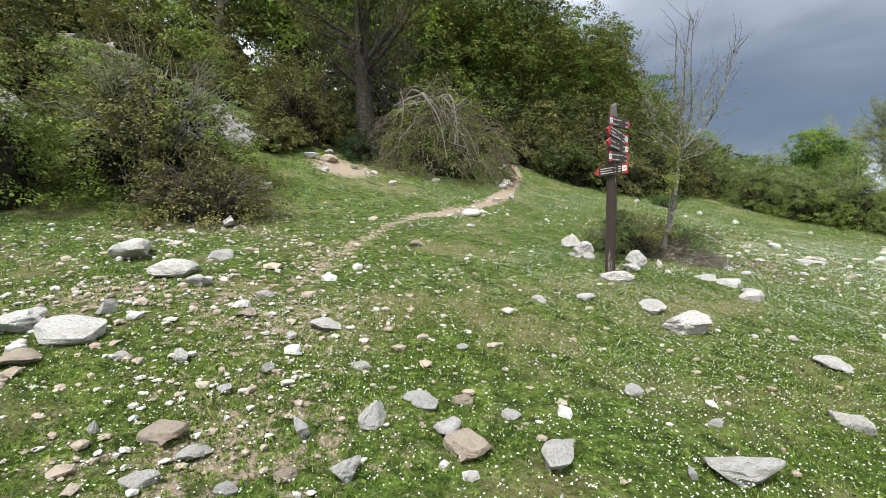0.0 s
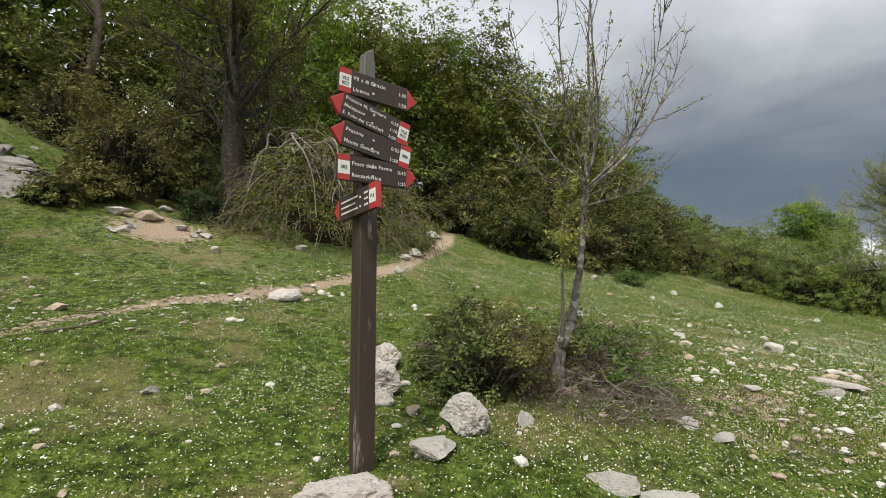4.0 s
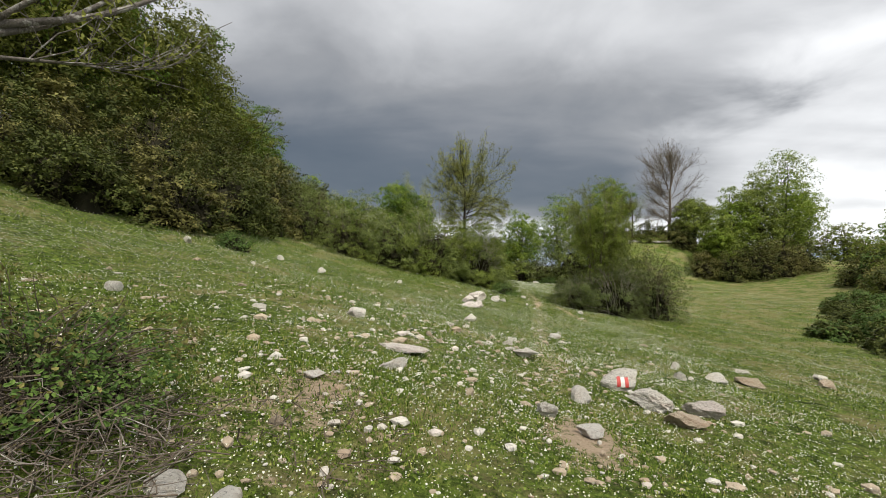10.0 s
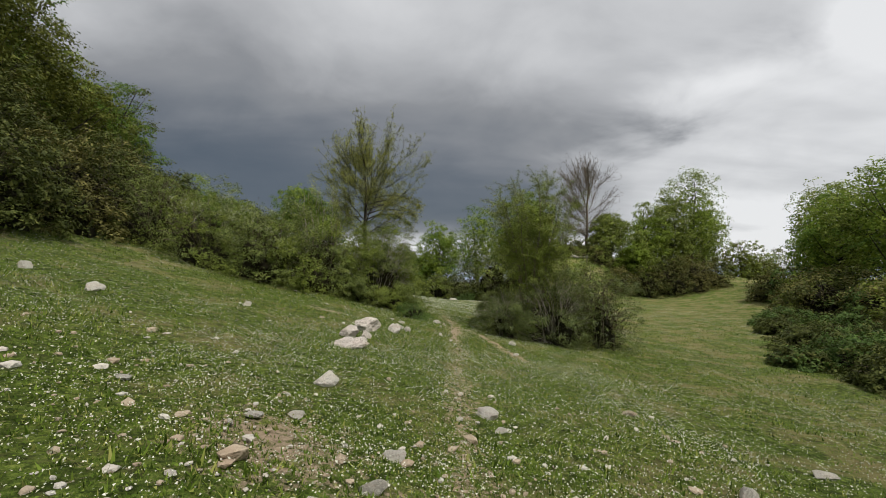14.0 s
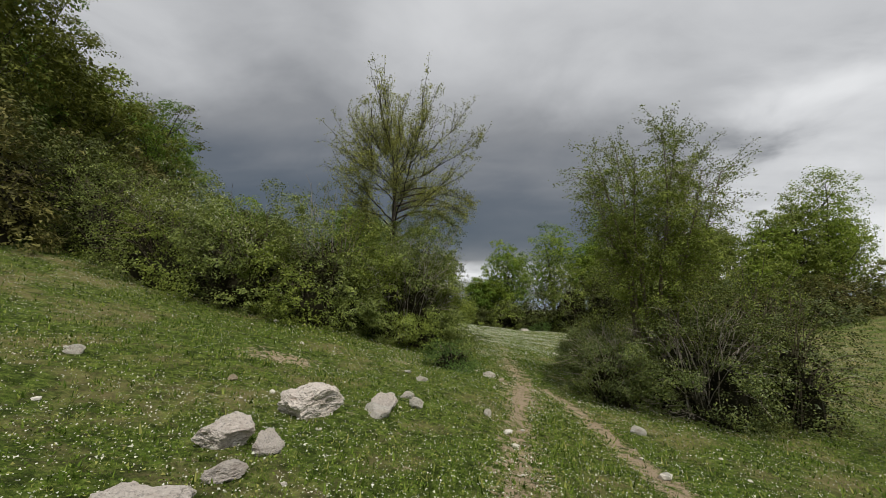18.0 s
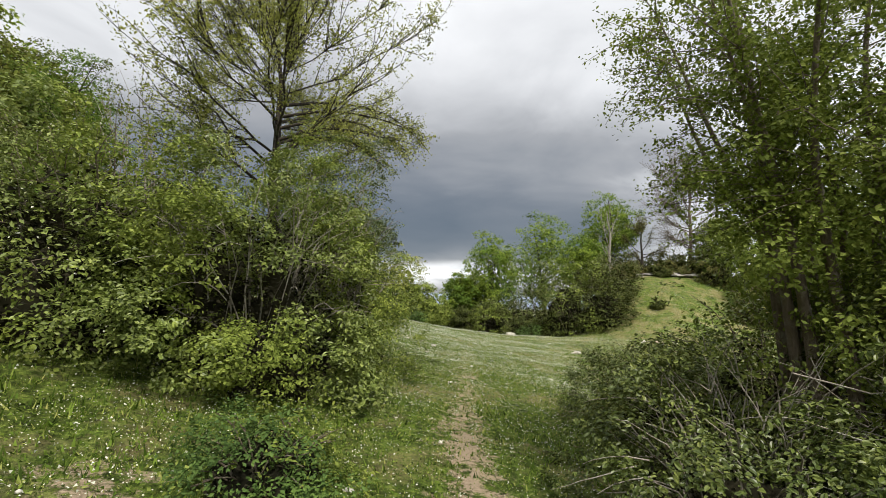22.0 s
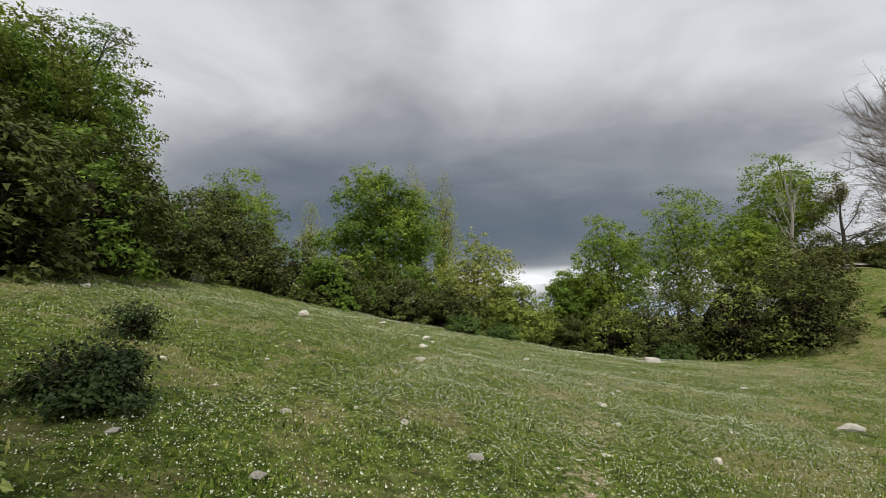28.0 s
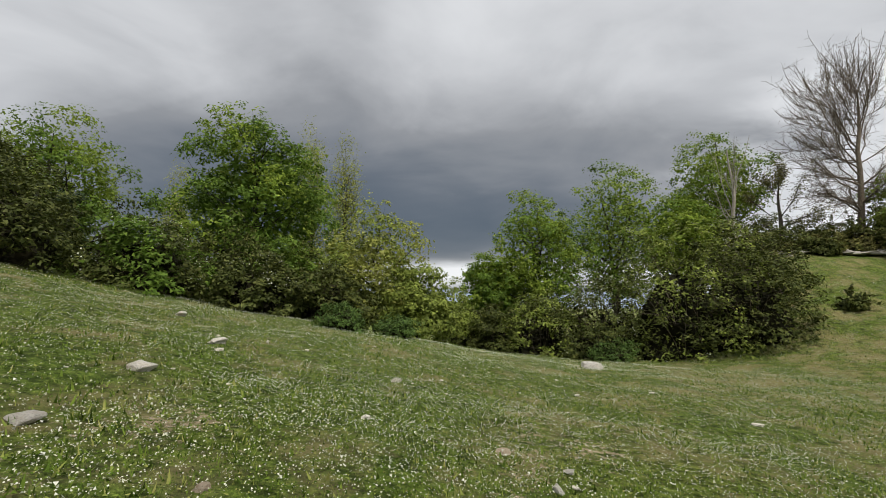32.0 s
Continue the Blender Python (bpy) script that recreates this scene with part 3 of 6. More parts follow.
def leafy(name, label, x, y, size, seed, leaf, n, blade=0.14, trunk=0.2, low=0.25, bark=None, group="", z=None, category="tree", flat=0.62, second=None, inner=0.25, rough=0.2, tuft=0.0, bare=60, lobe=0.0):
    """A full-crowned tree: trunk, limbs that reach into the crown, and leaves on many rounded lobes with gaps. size: (rx, ry, height)."""
    rng = np.random.default_rng(seed)
    rx, ry, h = size
    ob = base(name, x, y, (ground_z(x, y) if z is None else z) - 0.08, label, category, group)
    k = 7
    t = np.linspace(0, 1, k)[:, None]
    pts = np.array([0, 0, h * 0.85]) * t + np.cumsum(rng.normal(0, 0.018 * h, (k, 3)), 0) * t
    v, f = tubes([(pts, trunk * np.linspace(1.2, 0.15, k))], 8)
    part_mesh("trunk", v, f, bark or M_BARK_DARK, ob, "", True)
    at, out = tufted(rng, n, size, tuft or max(0.2, 0.07 * rx), low, rough, inner, flat, lobe)
    fine = []
    for i, q in enumerate(at[rng.integers(0, len(at), bare)]):
        s = np.array([0, 0, min(max(q[2] * rng.uniform(0.4, 0.8), h * 0.08), h * 0.75)])
        m = (s + q) / 2 + rng.normal(0, 0.035 * h, 3) + [0, 0, -0.03 * h]
        line = (np.array([s, (s + m) / 2, m, (m + q) / 2, q]), trunk * np.array([0.42, 0.34, 0.25, 0.15, 0.05]) * (1 if i < 7 else 0.45))
        if i < 7:
            v, f = tubes([line], 6)
            part_mesh("limb", v, f, bark or M_BARK_DARK, ob, "", True)
        else:
            fine.append(line)
    v, f = tubes(fine, 3)
    stuff(part_mesh("branchwork", v, f, bark or M_BARK_DARK, ob, "", True))
    split = np.sin(at @ [0.9, 1.3, 0.7] + seed) > 0.25 if second else np.zeros(len(at), bool)
    v, f = joined(leaves(rng, at[~split], blade * 1.2, 1.35, out[~split], 0.4, True), leaves(rng, core(rng, n // 10, size, low), blade * 2.4, 1.3, None, 0.3, True))
    part_mesh("crown", v, f, leaf, ob)
    if second:
        v, f = leaves(rng, at[split], blade * 1.2, 1.35, out[split], 0.4, True)
        part_mesh("crown", v, f, second, ob, "leaf clumps of a second shade")
    return ob


def fan_tree(name, label, x, y, height_of, crown, seed, leaf, n, blade=0.05, trunk=0.14, limbs=12, shoots=9, twigs=5, jitter=0.05, bark=None, bend=0.05, group="", z=None, category="tree", lean=(0, 0), start=0.5, bow=0.06, fine_end=0.003, low_limb=-0.85, from_z=0.12, rise=0.12):
    """A thin-leaved tree: limbs rise from the trunk into an egg-shaped crown. crown: (rx, ry, z of its foot, z of its top), from the ground."""
    rng = np.random.default_rng(seed)
    ob = base(name, x, y, (ground_z(x, y) if z is None else z) - 0.06, label, category, group)
    rx, ry, z0, z1 = crown
    h = height_of
    k = 9
    t = np.linspace(0, 1, k)[:, None]
    pts = np.array([lean[0], lean[1], h]) * t + np.cumsum(rng.normal(0, 0.008 * h, (k, 3)) * [1, 1, 0], 0)
    rad = trunk * (1.12 - t[:, 0]) ** 0.8
    v, f = tubes([(pts, rad)], 9)
    part_mesh("trunk", v, f, bark or M_BARK, ob, "", True)

    def run(s, e, m, r0, r1, bow):
        u = np.linspace(0, 1, m)[:, None]
        w = s + (e - s) * u + np.cumsum(rng.normal(0, bend * np.linalg.norm(e - s) / 3, (m, 3)), 0) * u
        return w + np.array([0, 0, -1.0]) * bow * np.linalg.norm(e - s) * np.sin(u * np.pi), np.linspace(r0, r1, m)

    def on_shell(q):
        a, w = rng.uniform(0, 6.28), rng.uniform(low_limb, 1)
        c = math.sqrt(max(0, 1 - w * w))
        return np.array([lean[0] + rx * q * c * math.cos(a), lean[1] + ry * q * c * math.sin(a), (z0 + z1) / 2 + (z1 - z0) / 2 * w * q])

    fine, tips = [], []
    for i in range(limbs):
        e = on_shell(rng.uniform(0.7, 0.98))
        g = np.clip((e[2] / h) * rng.uniform(start, 0.88), from_z, 0.93)
        s = np.array([np.interp(g * (k - 1), np.arange(k), pts[:, c]) for c in range(3)])
        p, r = run(s, e, 8, trunk * (1.1 - g) * 0.42, trunk * 0.06, bow)
        v, f = tubes([(p, r)], 6)
        part_mesh("limb", v, f, bark or M_BARK, ob, "", True)
        for _ in range(shoots):
            j = rng.uniform(0.25, 1.0) * 7
            s2 = np.array([np.interp(j, np.arange(8), p[:, c]) for c in range(3)])
            way = s2 - [lean[0], lean[1], z0 * 0.7 + z1 * 0.3]
            way = 0.6 * way / (np.linalg.norm(way) + 1e-6) + 0.7 * (e - s) / np.linalg.norm(e - s) + rng.normal(0, 0.42, 3) + [0, 0, rise]
            e2 = s2 + way / np.linalg.norm(way) * (rx + ry + z1 - z0) / 4 * rng.uniform(0.2, 0.55)
            p2, r2 = run(s2, e2, 6, trunk * 0.08, fine_end * 1.3, 0.05)
            fine.append((p2, r2))
            tips.append(p2)
            for _ in range(twigs):
                s3 = p2[rng.integers(1, 6)]
                w = rng.normal(0, 1, 3) + [0, 0, 0.5]
                e3 = s3 + w / np.linalg.norm(w) * rng.uniform(0.03, 0.075) * (z1 - z0)
                p3, r3 = run(s3, e3, 5, max(trunk * 0.03, fine_end), fine_end * 0.7, 0.02)
                fine.append((p3, r3))
                tips.append(p3)
    v, f = tubes(fine, 3)
    stuff(part_mesh("branchwork", v, f, bark or M_BARK, ob, "", True))
    if n:
        ends = [np.concatenate([t, t[-1:]]) if len(t) == 5 else t for t in tips]
        v, f = leaves(rng, along(rng, ends, n, jitter), blade, 1.5)
        part_mesh("crown", v, f, leaf, ob)
    return ob


# ---- stones ----
def stone_mesh(name, seed, material, level=3, cuts=6, fine=0.0, deep=(0.42, 0.76), lumps=0.6):
    """A weathered limestone block: a few broken planes, then lumps, ribs and pits."""
    rng = np.random.default_rng(seed)
    bm = bmesh.new()
    bmesh.ops.create_icosphere(bm, subdivisions=level, radius=1.0)
    v = np.array([p.co for p in bm.verts])
    for _ in range(cuts):
        d = rng.normal(0, 1, 3)
        d /= np.linalg.norm(d)
        v -= np.maximum(0, v @ d - rng.uniform(*deep))[:, None] * d
    full = []
    for c in v:
        c = Vector(c)
        o = Vector((seed * 1.7, seed, -seed))
        k = lumps * 0.22 * noise.noise(c * 1.6 + o) + lumps * 0.17 * (0.32 - abs(noise.noise(c * 2.9 - o))) + 0.15 * (0.3 - abs(noise.noise(c * 6.1 + o))) + 0.09 * (0.3 - abs(noise.noise(c * 13.0 - o))) + fine * noise.noise(c * 27.0 + o)
        full.append(c * (1 + k))
    full = np.array(full)
    full = 2 * (full - full.min(0)) / (full.max(0) - full.min(0)) - 1
    for p, c in zip(bm.verts, full):
        p.co = c
    me = bpy.data.meshes.new(name)
    bm.to_mesh(me)
    bm.free()
    me.materials.append(material)
    return me


STONES = [stone_mesh("rock", 11 + i, (M_STONE, M_STONE, M_STONE_TAN, M_STONE, M_STONE, M_STONE_GREY)[i % 6], 3, 8 + i % 5, 0.03, (0.42, 0.78), 0.8) for i in range(18)]
BOULDERS = [stone_mesh("rock", 41 + i, M_STONE_PINK if i != 2 else M_STONE, 5, 7 + i % 3, 0.05, (0.5, 0.85), 1.0) for i in range(5)]
CRAGS = [stone_mesh("rock", 61 + i, M_CRAG, 3, 9, 0.05, (0.25, 0.6), 0.9) for i in range(5)]


def rock(x, y, sx, sy, sz, turn, which, label, sink=0.22, group="limestone rocks in the meadow", meshes=None, tilt=0.0):
    ob = new("rock", (meshes or STONES)[which])
    m = pose(x, y, ground_z(x, y) + sz * (0.5 - sink), tilt, 0, turn) @ Matrix.Diagonal((sx / 2, sy / 2, sz / 2 * 1.1, 1))
    ob.matrix_basis = m
    return tagged(ob, label, "rock", group)


# ---- the ground sheet ----
def line_gap(x, y, pts):
    """Distance from (x, y) to a run of points."""
    best = np.full(np.shape(x), 1e9)
    for (ax, ay), (bx, by) in zip(pts, pts[1:]):
        dx, dy = bx - ax, by - ay
        t = np.clip(((x - ax) * dx + (y - ay) * dy) / (dx * dx + dy * dy), 0, 1)
        best = np.minimum(best, np.hypot(x - ax - t * dx, y - ay - t * dy))
    return best


FOOTPATH = [(-1.2, -4.6), (-2.7, -3.1), (-3.5, -2.1), (-4.3, -1.0), (-4.6, 0.2), (-5.1, 1.5), (-5.8, 2.9), (-6.7, 4.4), (-8.5, 6.6), (-10.6, 8.8), (-13, 11)]
TRACK = [(2.8, 4.5), (2.95, 7.3), (2.97, 9.7), (3.05, 12), (3.2, 15), (3.25, 18), (3.4, 20.9), (3.1, 23), (3.0, 25.8), (2.7, 30.9), (2.6, 35), (2.6, 42)]
BRANCH = [(3.75, 20.4), (4.15, 18.9), (4.4, 17.6), (4.7, 15.8)]


def wear(x, y):
    a = np.exp(-(line_gap(x, y, FOOTPATH) / (0.22 + 0.07 * np.sin(2.1 * y + x))) ** 2) * np.interp(y, (-4, -2, 0.5, 3), (0.45, 0.6, 0.78, 0.95))
    b = np.exp(-(line_gap(x, y, TRACK) / (0.25 + 0.06 * np.sin(1.7 * y) + 0.08 * np.exp(-((y - 20.9) / 1.9) ** 2))) ** 2) * np.interp(y, (4, 8, 15, 19, 26, 28, 36, 42), (0.2, 0.42, 0.44, 0.6, 0.46, 0.34, 0.3, 0.1))
    c = np.exp(-(line_gap(x, y, BRANCH) / 0.2) ** 2) * 0.6
    d = np.exp(-(np.hypot(x + 9.0, y + 0.4) / 0.9) ** 2) * 0.9 + np.exp(-(np.hypot(x - 0.9, y - 3.6) / 0.9) ** 2) * 0.3
    for px, py, r in ((-0.4, 17.9, 0.5), (0.1, 18.2, 0.3), (1.2, 20.1, 0.35), (2.0, 35.0, 0.25), (0.0, 36.1, 0.4), (3.3, 38.2, 0.35), (-0.3, 33.4, 0.5), (3.0, 4.9, 0.55), (0.85, 4.4, 0.5), (3.1, 4.4, 0.4), (1.8, 8.8, 0.6), (2.9, 8.0, 0.5), (1.2, 9.3, 0.5), (4.4, 8.6, 0.4), (0.2, -5.2, 0.8), (1.8, -6.0, 0.7), (-1.3, -6.4, 0.8)):
        d = d + 0.42 * np.exp(-(np.hypot(x - px, 0.8 * (y - py)) / r) ** 2)
    return np.clip(np.maximum.reduce([a, b, c, d]), 0, 1)


def spread(lo, hi, near_lo, near_hi, step):
    """Grid lines: even within the near stretch, ever wider apart beyond it."""
    mid = np.arange(near_lo, near_hi + 1e-6, step)
    out = lambda far: step * np.cumsum(1.22 ** np.arange(1, 60))
    a, b = out(0), out(0)
    return np.concatenate([(near_lo - a[a < near_lo - lo])[::-1], mid, near_hi + b[b < hi - near_hi]])


def build_ground():
    xs, ys = spread(-1500, 1500, -12, 12, 0.18), spread(-1500, 1500, -9, 50, 0.18)
    X, Y = np.meshgrid(xs, ys)
    Z = height(X, Y)
    rng = np.random.default_rng(5)
    near = np.clip(1 - np.hypot(X / 40, (Y - 20) / 50), 0, 1)
    Z = Z + near * rng.normal(0, 0.006, Z.shape)
    Z = Z - 0.03 * wear(X, Y)
    nx, ny = len(xs), len(ys)
    i, j = np.meshgrid(np.arange(ny - 1), np.arange(nx - 1), indexing="ij")
    a = (i * nx + j).ravel()
    me = mesh_of("ground", np.stack([X.ravel(), Y.ravel(), Z.ravel()], 1), np.stack([a, a + 1, a + nx + 1, a + nx], 1), M_TURF, True)
    away = np.minimum.reduce([np.hypot(X - px, Y - py) for px, py in ((4, -6), (3, -2), (2.5, 2), (2.6, 6), (3, 10), (3.2, 15), (3.5, 20), (3.2, 25), (2.9, 30), (2.7, 35))])
    for name, value in (("worn", wear(X, Y)), ("flowers", np.clip((away - 5) / 4, 0, 1)), ("pale", np.clip((X - 2.5) / 5, 0, 1) * np.clip((Y - 14) / 14, 0.3, 1) * np.clip((58 - Y) / 8, 0.55, 1))):
        layer = me.attributes.new(name, "FLOAT", "POINT")
        layer.data.foreach_set("value", value.ravel().astype(np.float32))
    tagged(new("ground", me), "sloping mountain meadow of short green turf with bare earth paths", "ground", kind="structure")


build_ground()


# ---- signpost ----
def wood_material(name, a, b, bare, worn):
    n = Nodes(name, 0.62, spec=0.35)
    g = n.noise(30, 5, 0.65, stretch=(1, 1, 0.12))
    c = n.mix(g, a, b)
    c = n.mix(n.ramp(n.noise(7, 5, 0.7, stretch=(1.5, 1.5, 0.22)), (worn, 0.0), (worn + 0.08, 0.85)), c, bare)
    return n.color(c).bump(g, 0.5, 0.006).mat


def paint_material(name, c, chipped):
    n = Nodes(name, 0.55, spec=0.4)
    chips = n.ramp(n.noise(38, 5, 0.7), (0.60, 0.0), (0.68, 0.8))
    return n.color(n.mix(chips, n.mix(n.noise(9, 4), c, tuple(v * 0.8 for v in c)), chipped)).mat


M_POST = wood_material("post_wood", (0.030, 0.020, 0.016), (0.062, 0.042, 0.033), (0.34, 0.30, 0.26), 0.585)
M_POST_TOP = wood_material("weathered_post_top", (0.07, 0.062, 0.058), (0.15, 0.135, 0.125), (0.22, 0.20, 0.18), 0.6)
M_BOARD = wood_material("board_wood", (0.032, 0.022, 0.020), (0.056, 0.040, 0.035), (0.11, 0.085, 0.07), 0.66)
M_RED = paint_material("red_paint", (0.42, 0.035, 0.035), (0.20, 0.08, 0.06))
M_WHITE = paint_material("white_paint", (0.74, 0.74, 0.70), (0.45, 0.42, 0.38))
M_INK = paint_material("black_ink", (0.02, 0.02, 0.02), (0.05, 0.05, 0.05))
M_LETTER = paint_material("letter_paint", (0.62, 0.60, 0.55), (0.35, 0.32, 0.28))
M_BOLT = Nodes("bolt_metal", 0.38, 0.85).color((0.62, 0.62, 0.60)).mat
M_FLAKE = paint_material("trail_red", (0.50, 0.06, 0.05), (0.42, 0.25, 0.2))


def box_bm(sx, sy, sz, at=(0, 0, 0), bevel=0.004):
    bm = bmesh.new()
    bmesh.ops.create_cube(bm, size=1.0)
    bmesh.ops.scale(bm, vec=(sx, sy, sz), verts=bm.verts)
    bmesh.ops.bevel(bm, geom=bm.edges[:], offset=bevel, segments=1, affect="EDGES")
    bmesh.ops.translate(bm, vec=at, verts=bm.verts)
    return bm


def slab_bm(outline, thick, bevel=0.0025):
    """A board from its outline in (across, up), its face towards +x."""
    bm = bmesh.new()
    face = bm.faces.new([bm.verts.new((thick / 2, a, b)) for a, b in outline])
    more = bmesh.ops.extrude_face_region(bm, geom=[face])
    bmesh.ops.translate(bm, vec=(-thick, 0, 0), verts=[g for g in more["geom"] if isinstance(g, bmesh.types.BMVert)])
    bmesh.ops.recalc_face_normals(bm, faces=bm.faces)
    bmesh.ops.bevel(bm, geom=bm.edges[:], offset=bevel, segments=1, affect="EDGES")
    return bm


def lettering(text, size, a, b, parent, material, face=0.0165, align="LEFT"):
    """Raised painted letters on a board's face; a across, b up."""
    cu = bpy.data.curves.new("lettering", "FONT")
    cu.body, cu.size, cu.align_x, cu.extrude, cu.offset = text, size, align, 0.0006, 0.0006
    cu.space_character = 1.12
    tmp = bpy.data.objects.new("lettering", cu)
    scene.collection.objects.link(tmp)
    bpy.context.view_layer.update()
    me = bpy.data.meshes.new_from_object(tmp.evaluated_get(bpy.context.evaluated_depsgraph_get()))
    bpy.data.objects.remove(tmp)
    me.transform(Matrix(((0, 0, 1, face), (1, 0, 0, a), (0, 1, 0, b), (0, 0, 0, 1))))
    me.materials.clear()
    me.materials.append(material)
    ob = new("lettering", me)
    ob.parent = parent
    return ob


def plate(a0, a1, b0, b1, parent, material, name, face=0.0162):
    return part(name, box_bm(0.002, a1 - a0, b1 - b0, (face, (a0 + a1) / 2, (b0 + b1) / 2), 0.0004), material, parent)


def arrow_board(m, rows, tag, to_right, long=0.47, tall=0.148, tip=0.075):
    """One arrow board under the post: rows of (text, time); tag: the writing on its white band."""
    s = 1 if to_right else -1
    ob = part("arrow_board", slab_bm([(-long / 2, -tall / 2), (long / 2, -tall / 2), (long / 2, tall / 2), (-long / 2, tall / 2)], 0.03), M_BOARD, POST, "dark brown arrow board with worn white lettering")
    ob.matrix_basis = m
    e = s * long / 2
    o = [(e, -tall / 2), (e + s * tip, 0.0), (e, tall / 2)]
    part("arrow_tip", slab_bm(o if to_right else o[::-1], 0.03), M_RED, ob, "red painted arrow tip")
    w = 0.075
    lo, hi = (-e, -e + s * w) if to_right else (-e + s * w, -e)
    third = tall / 3.4
    plate(lo, hi, -tall / 2, -tall / 2 + third * 0.8, ob, M_RED, "red_band")
    plate(lo, hi, tall / 2 - third * 0.8, tall / 2, ob, M_RED, "red_band")
    plate(lo, hi, -tall / 2 + third * 0.8, tall / 2 - third * 0.8, ob, M_WHITE, "white_band")
    for i, text in enumerate(tag):
        k = 0.026
        lettering(text, k, (lo + hi) / 2, 0.022 * (len(tag) - 1) / 2 * 1.0 - 0.03 * i - 0.008, ob, M_INK, 0.0182, "CENTER")
    left, right = (hi + 0.012, e - 0.008) if to_right else (e + 0.012, lo - 0.008)
    step = tall / (len(rows) + 0.15)
    size = 0.033 if len(rows) < 3 else 0.030
    for i, (text, time) in enumerate(rows):
        b = tall / 2 - step * (i + 0.80)
        lettering(text, size, left, b, ob, M_LETTER)
        lettering(time, size * 0.95, right, b - 0.012, ob, M_LETTER, align="RIGHT")
    for b in (0.022, -0.032):
        bm = bmesh.new()
        bmesh.ops.create_uvsphere(bm, u_segments=10, v_segments=6, radius=0.0085)
        bmesh.ops.scale(bm, vec=(0.5, 1, 1), verts=bm.verts)
        bmesh.ops.translate(bm, vec=(0.016, -m.translation.y if abs(m.translation.x - 0.06) > 0.001 else 0.05, b), verts=bm.verts)
        part("bolt", bm, M_BOLT, ob, "shiny domed bolt head")
    return ob


PX, PY = 0.29, -0.30
PZ = ground_z(PX, PY)
POST = base("signpost", PX, PY, PZ, "dark brown wooden trail signpost with five arrow boards", "signpost")
bm = box_bm(0.115, 0.115, 2.28, (0, 0, 1.04), 0.006)
part("post", bm, M_POST, POST, "dark brown painted square post with pale worn edges")
bm = box_bm(0.105, 0.105, 0.34, (0, 0, 2.345), 0.008)
for v in bm.verts:
    if v.co.z > 2.4:
        v.co.x *= 0.62
        v.co.y *= 0.62
        v.co.z += 0.05 * (1 if v.co.y > 0 else 0.2)
part("post_top", bm, M_POST_TOP, POST, "bare grey weathered pointed top")
FACE = 0.0575 + 0.017


def board_at(y, z, roll, face=FACE):
    return Matrix.Translation((face, y - PY, z - PZ)) @ Matrix.Rotation(radians(roll), 4, "X")


arrow_board(board_at(-0.29, 2.875, -1.5), (("Vil a di Orazio", "1:35"), ("Licenza", "1:50")), ("VL2", "SC6"), True)
arrow_board(board_at(-0.275, 2.685, -13.0), (("Pratone M. Gennaro", "0:35"), ("Malepasso", "1:10"), ("S. Polo dei Cavalieri", "3:00")), ("VL2", "SC6"), False)
arrow_board(board_at(-0.265, 2.525, -9.5), (("Pratone", "0:35"), ("Monte Gennaro", "1:30")), ("305",), False)
arrow_board(board_at(-0.29, 2.362, 0.5), (("Prato delle Forme", "0:45"), ("Roccagiovine", "1:35")), ("305",), True)
low = arrow_board(Matrix.Translation((0.06, -0.075, 2.165 - PZ)) @ Matrix.Rotation(radians(-90), 4, "Z") @ Matrix.Rotation(radians(4), 4, "X"), (), ("VL2",), False)
part("end_cap", box_bm(0.034, 0.004, 0.15, (0, 0.237, 0), 0.0008), M_RED, low, "red painted board end")
for i, b in enumerate((0.03, -0.005, -0.04)):
    plate(-0.20, 0.02 - 0.03 * (i % 2), b, b + 0.012, low, M_LETTER, "lettering")
    plate(0.10, 0.145, b, b + 0.012, low, M_LETTER, "lettering")


# ---- the little tree by the post ----
def limb_part(name, pts, radii, parent, bark, label="", sides=8, rough=0.0):
    """A limb along a smoothed run of points."""
    p, r = np.array(pts, float), np.array(radii, float)
    for _ in range(3 if rough else 2):
        a, b = 0.75 * p[:-1] + 0.25 * p[1:], 0.25 * p[:-1] + 0.75 * p[1:]
        c, d = 0.75 * r[:-1] + 0.25 * r[1:], 0.25 * r[:-1] + 0.75 * r[1:]
        p = np.concatenate([p[:1], np.stack([a, b], 1).reshape(-1, 3), p[-1:]])
        r = np.concatenate([r[:1], np.stack([c, d], 1).ravel(), r[-1:]])
    v, f = tubes([(p, r)], sides)
    if rough:
        v = v + np.array([noise.noise_vector(Vector(q) * 16) * rough + noise.noise_vector(Vector(q) * 41) * rough * 0.5 for q in v])
    return part_mesh(name, v, f, bark, parent, label, True), p


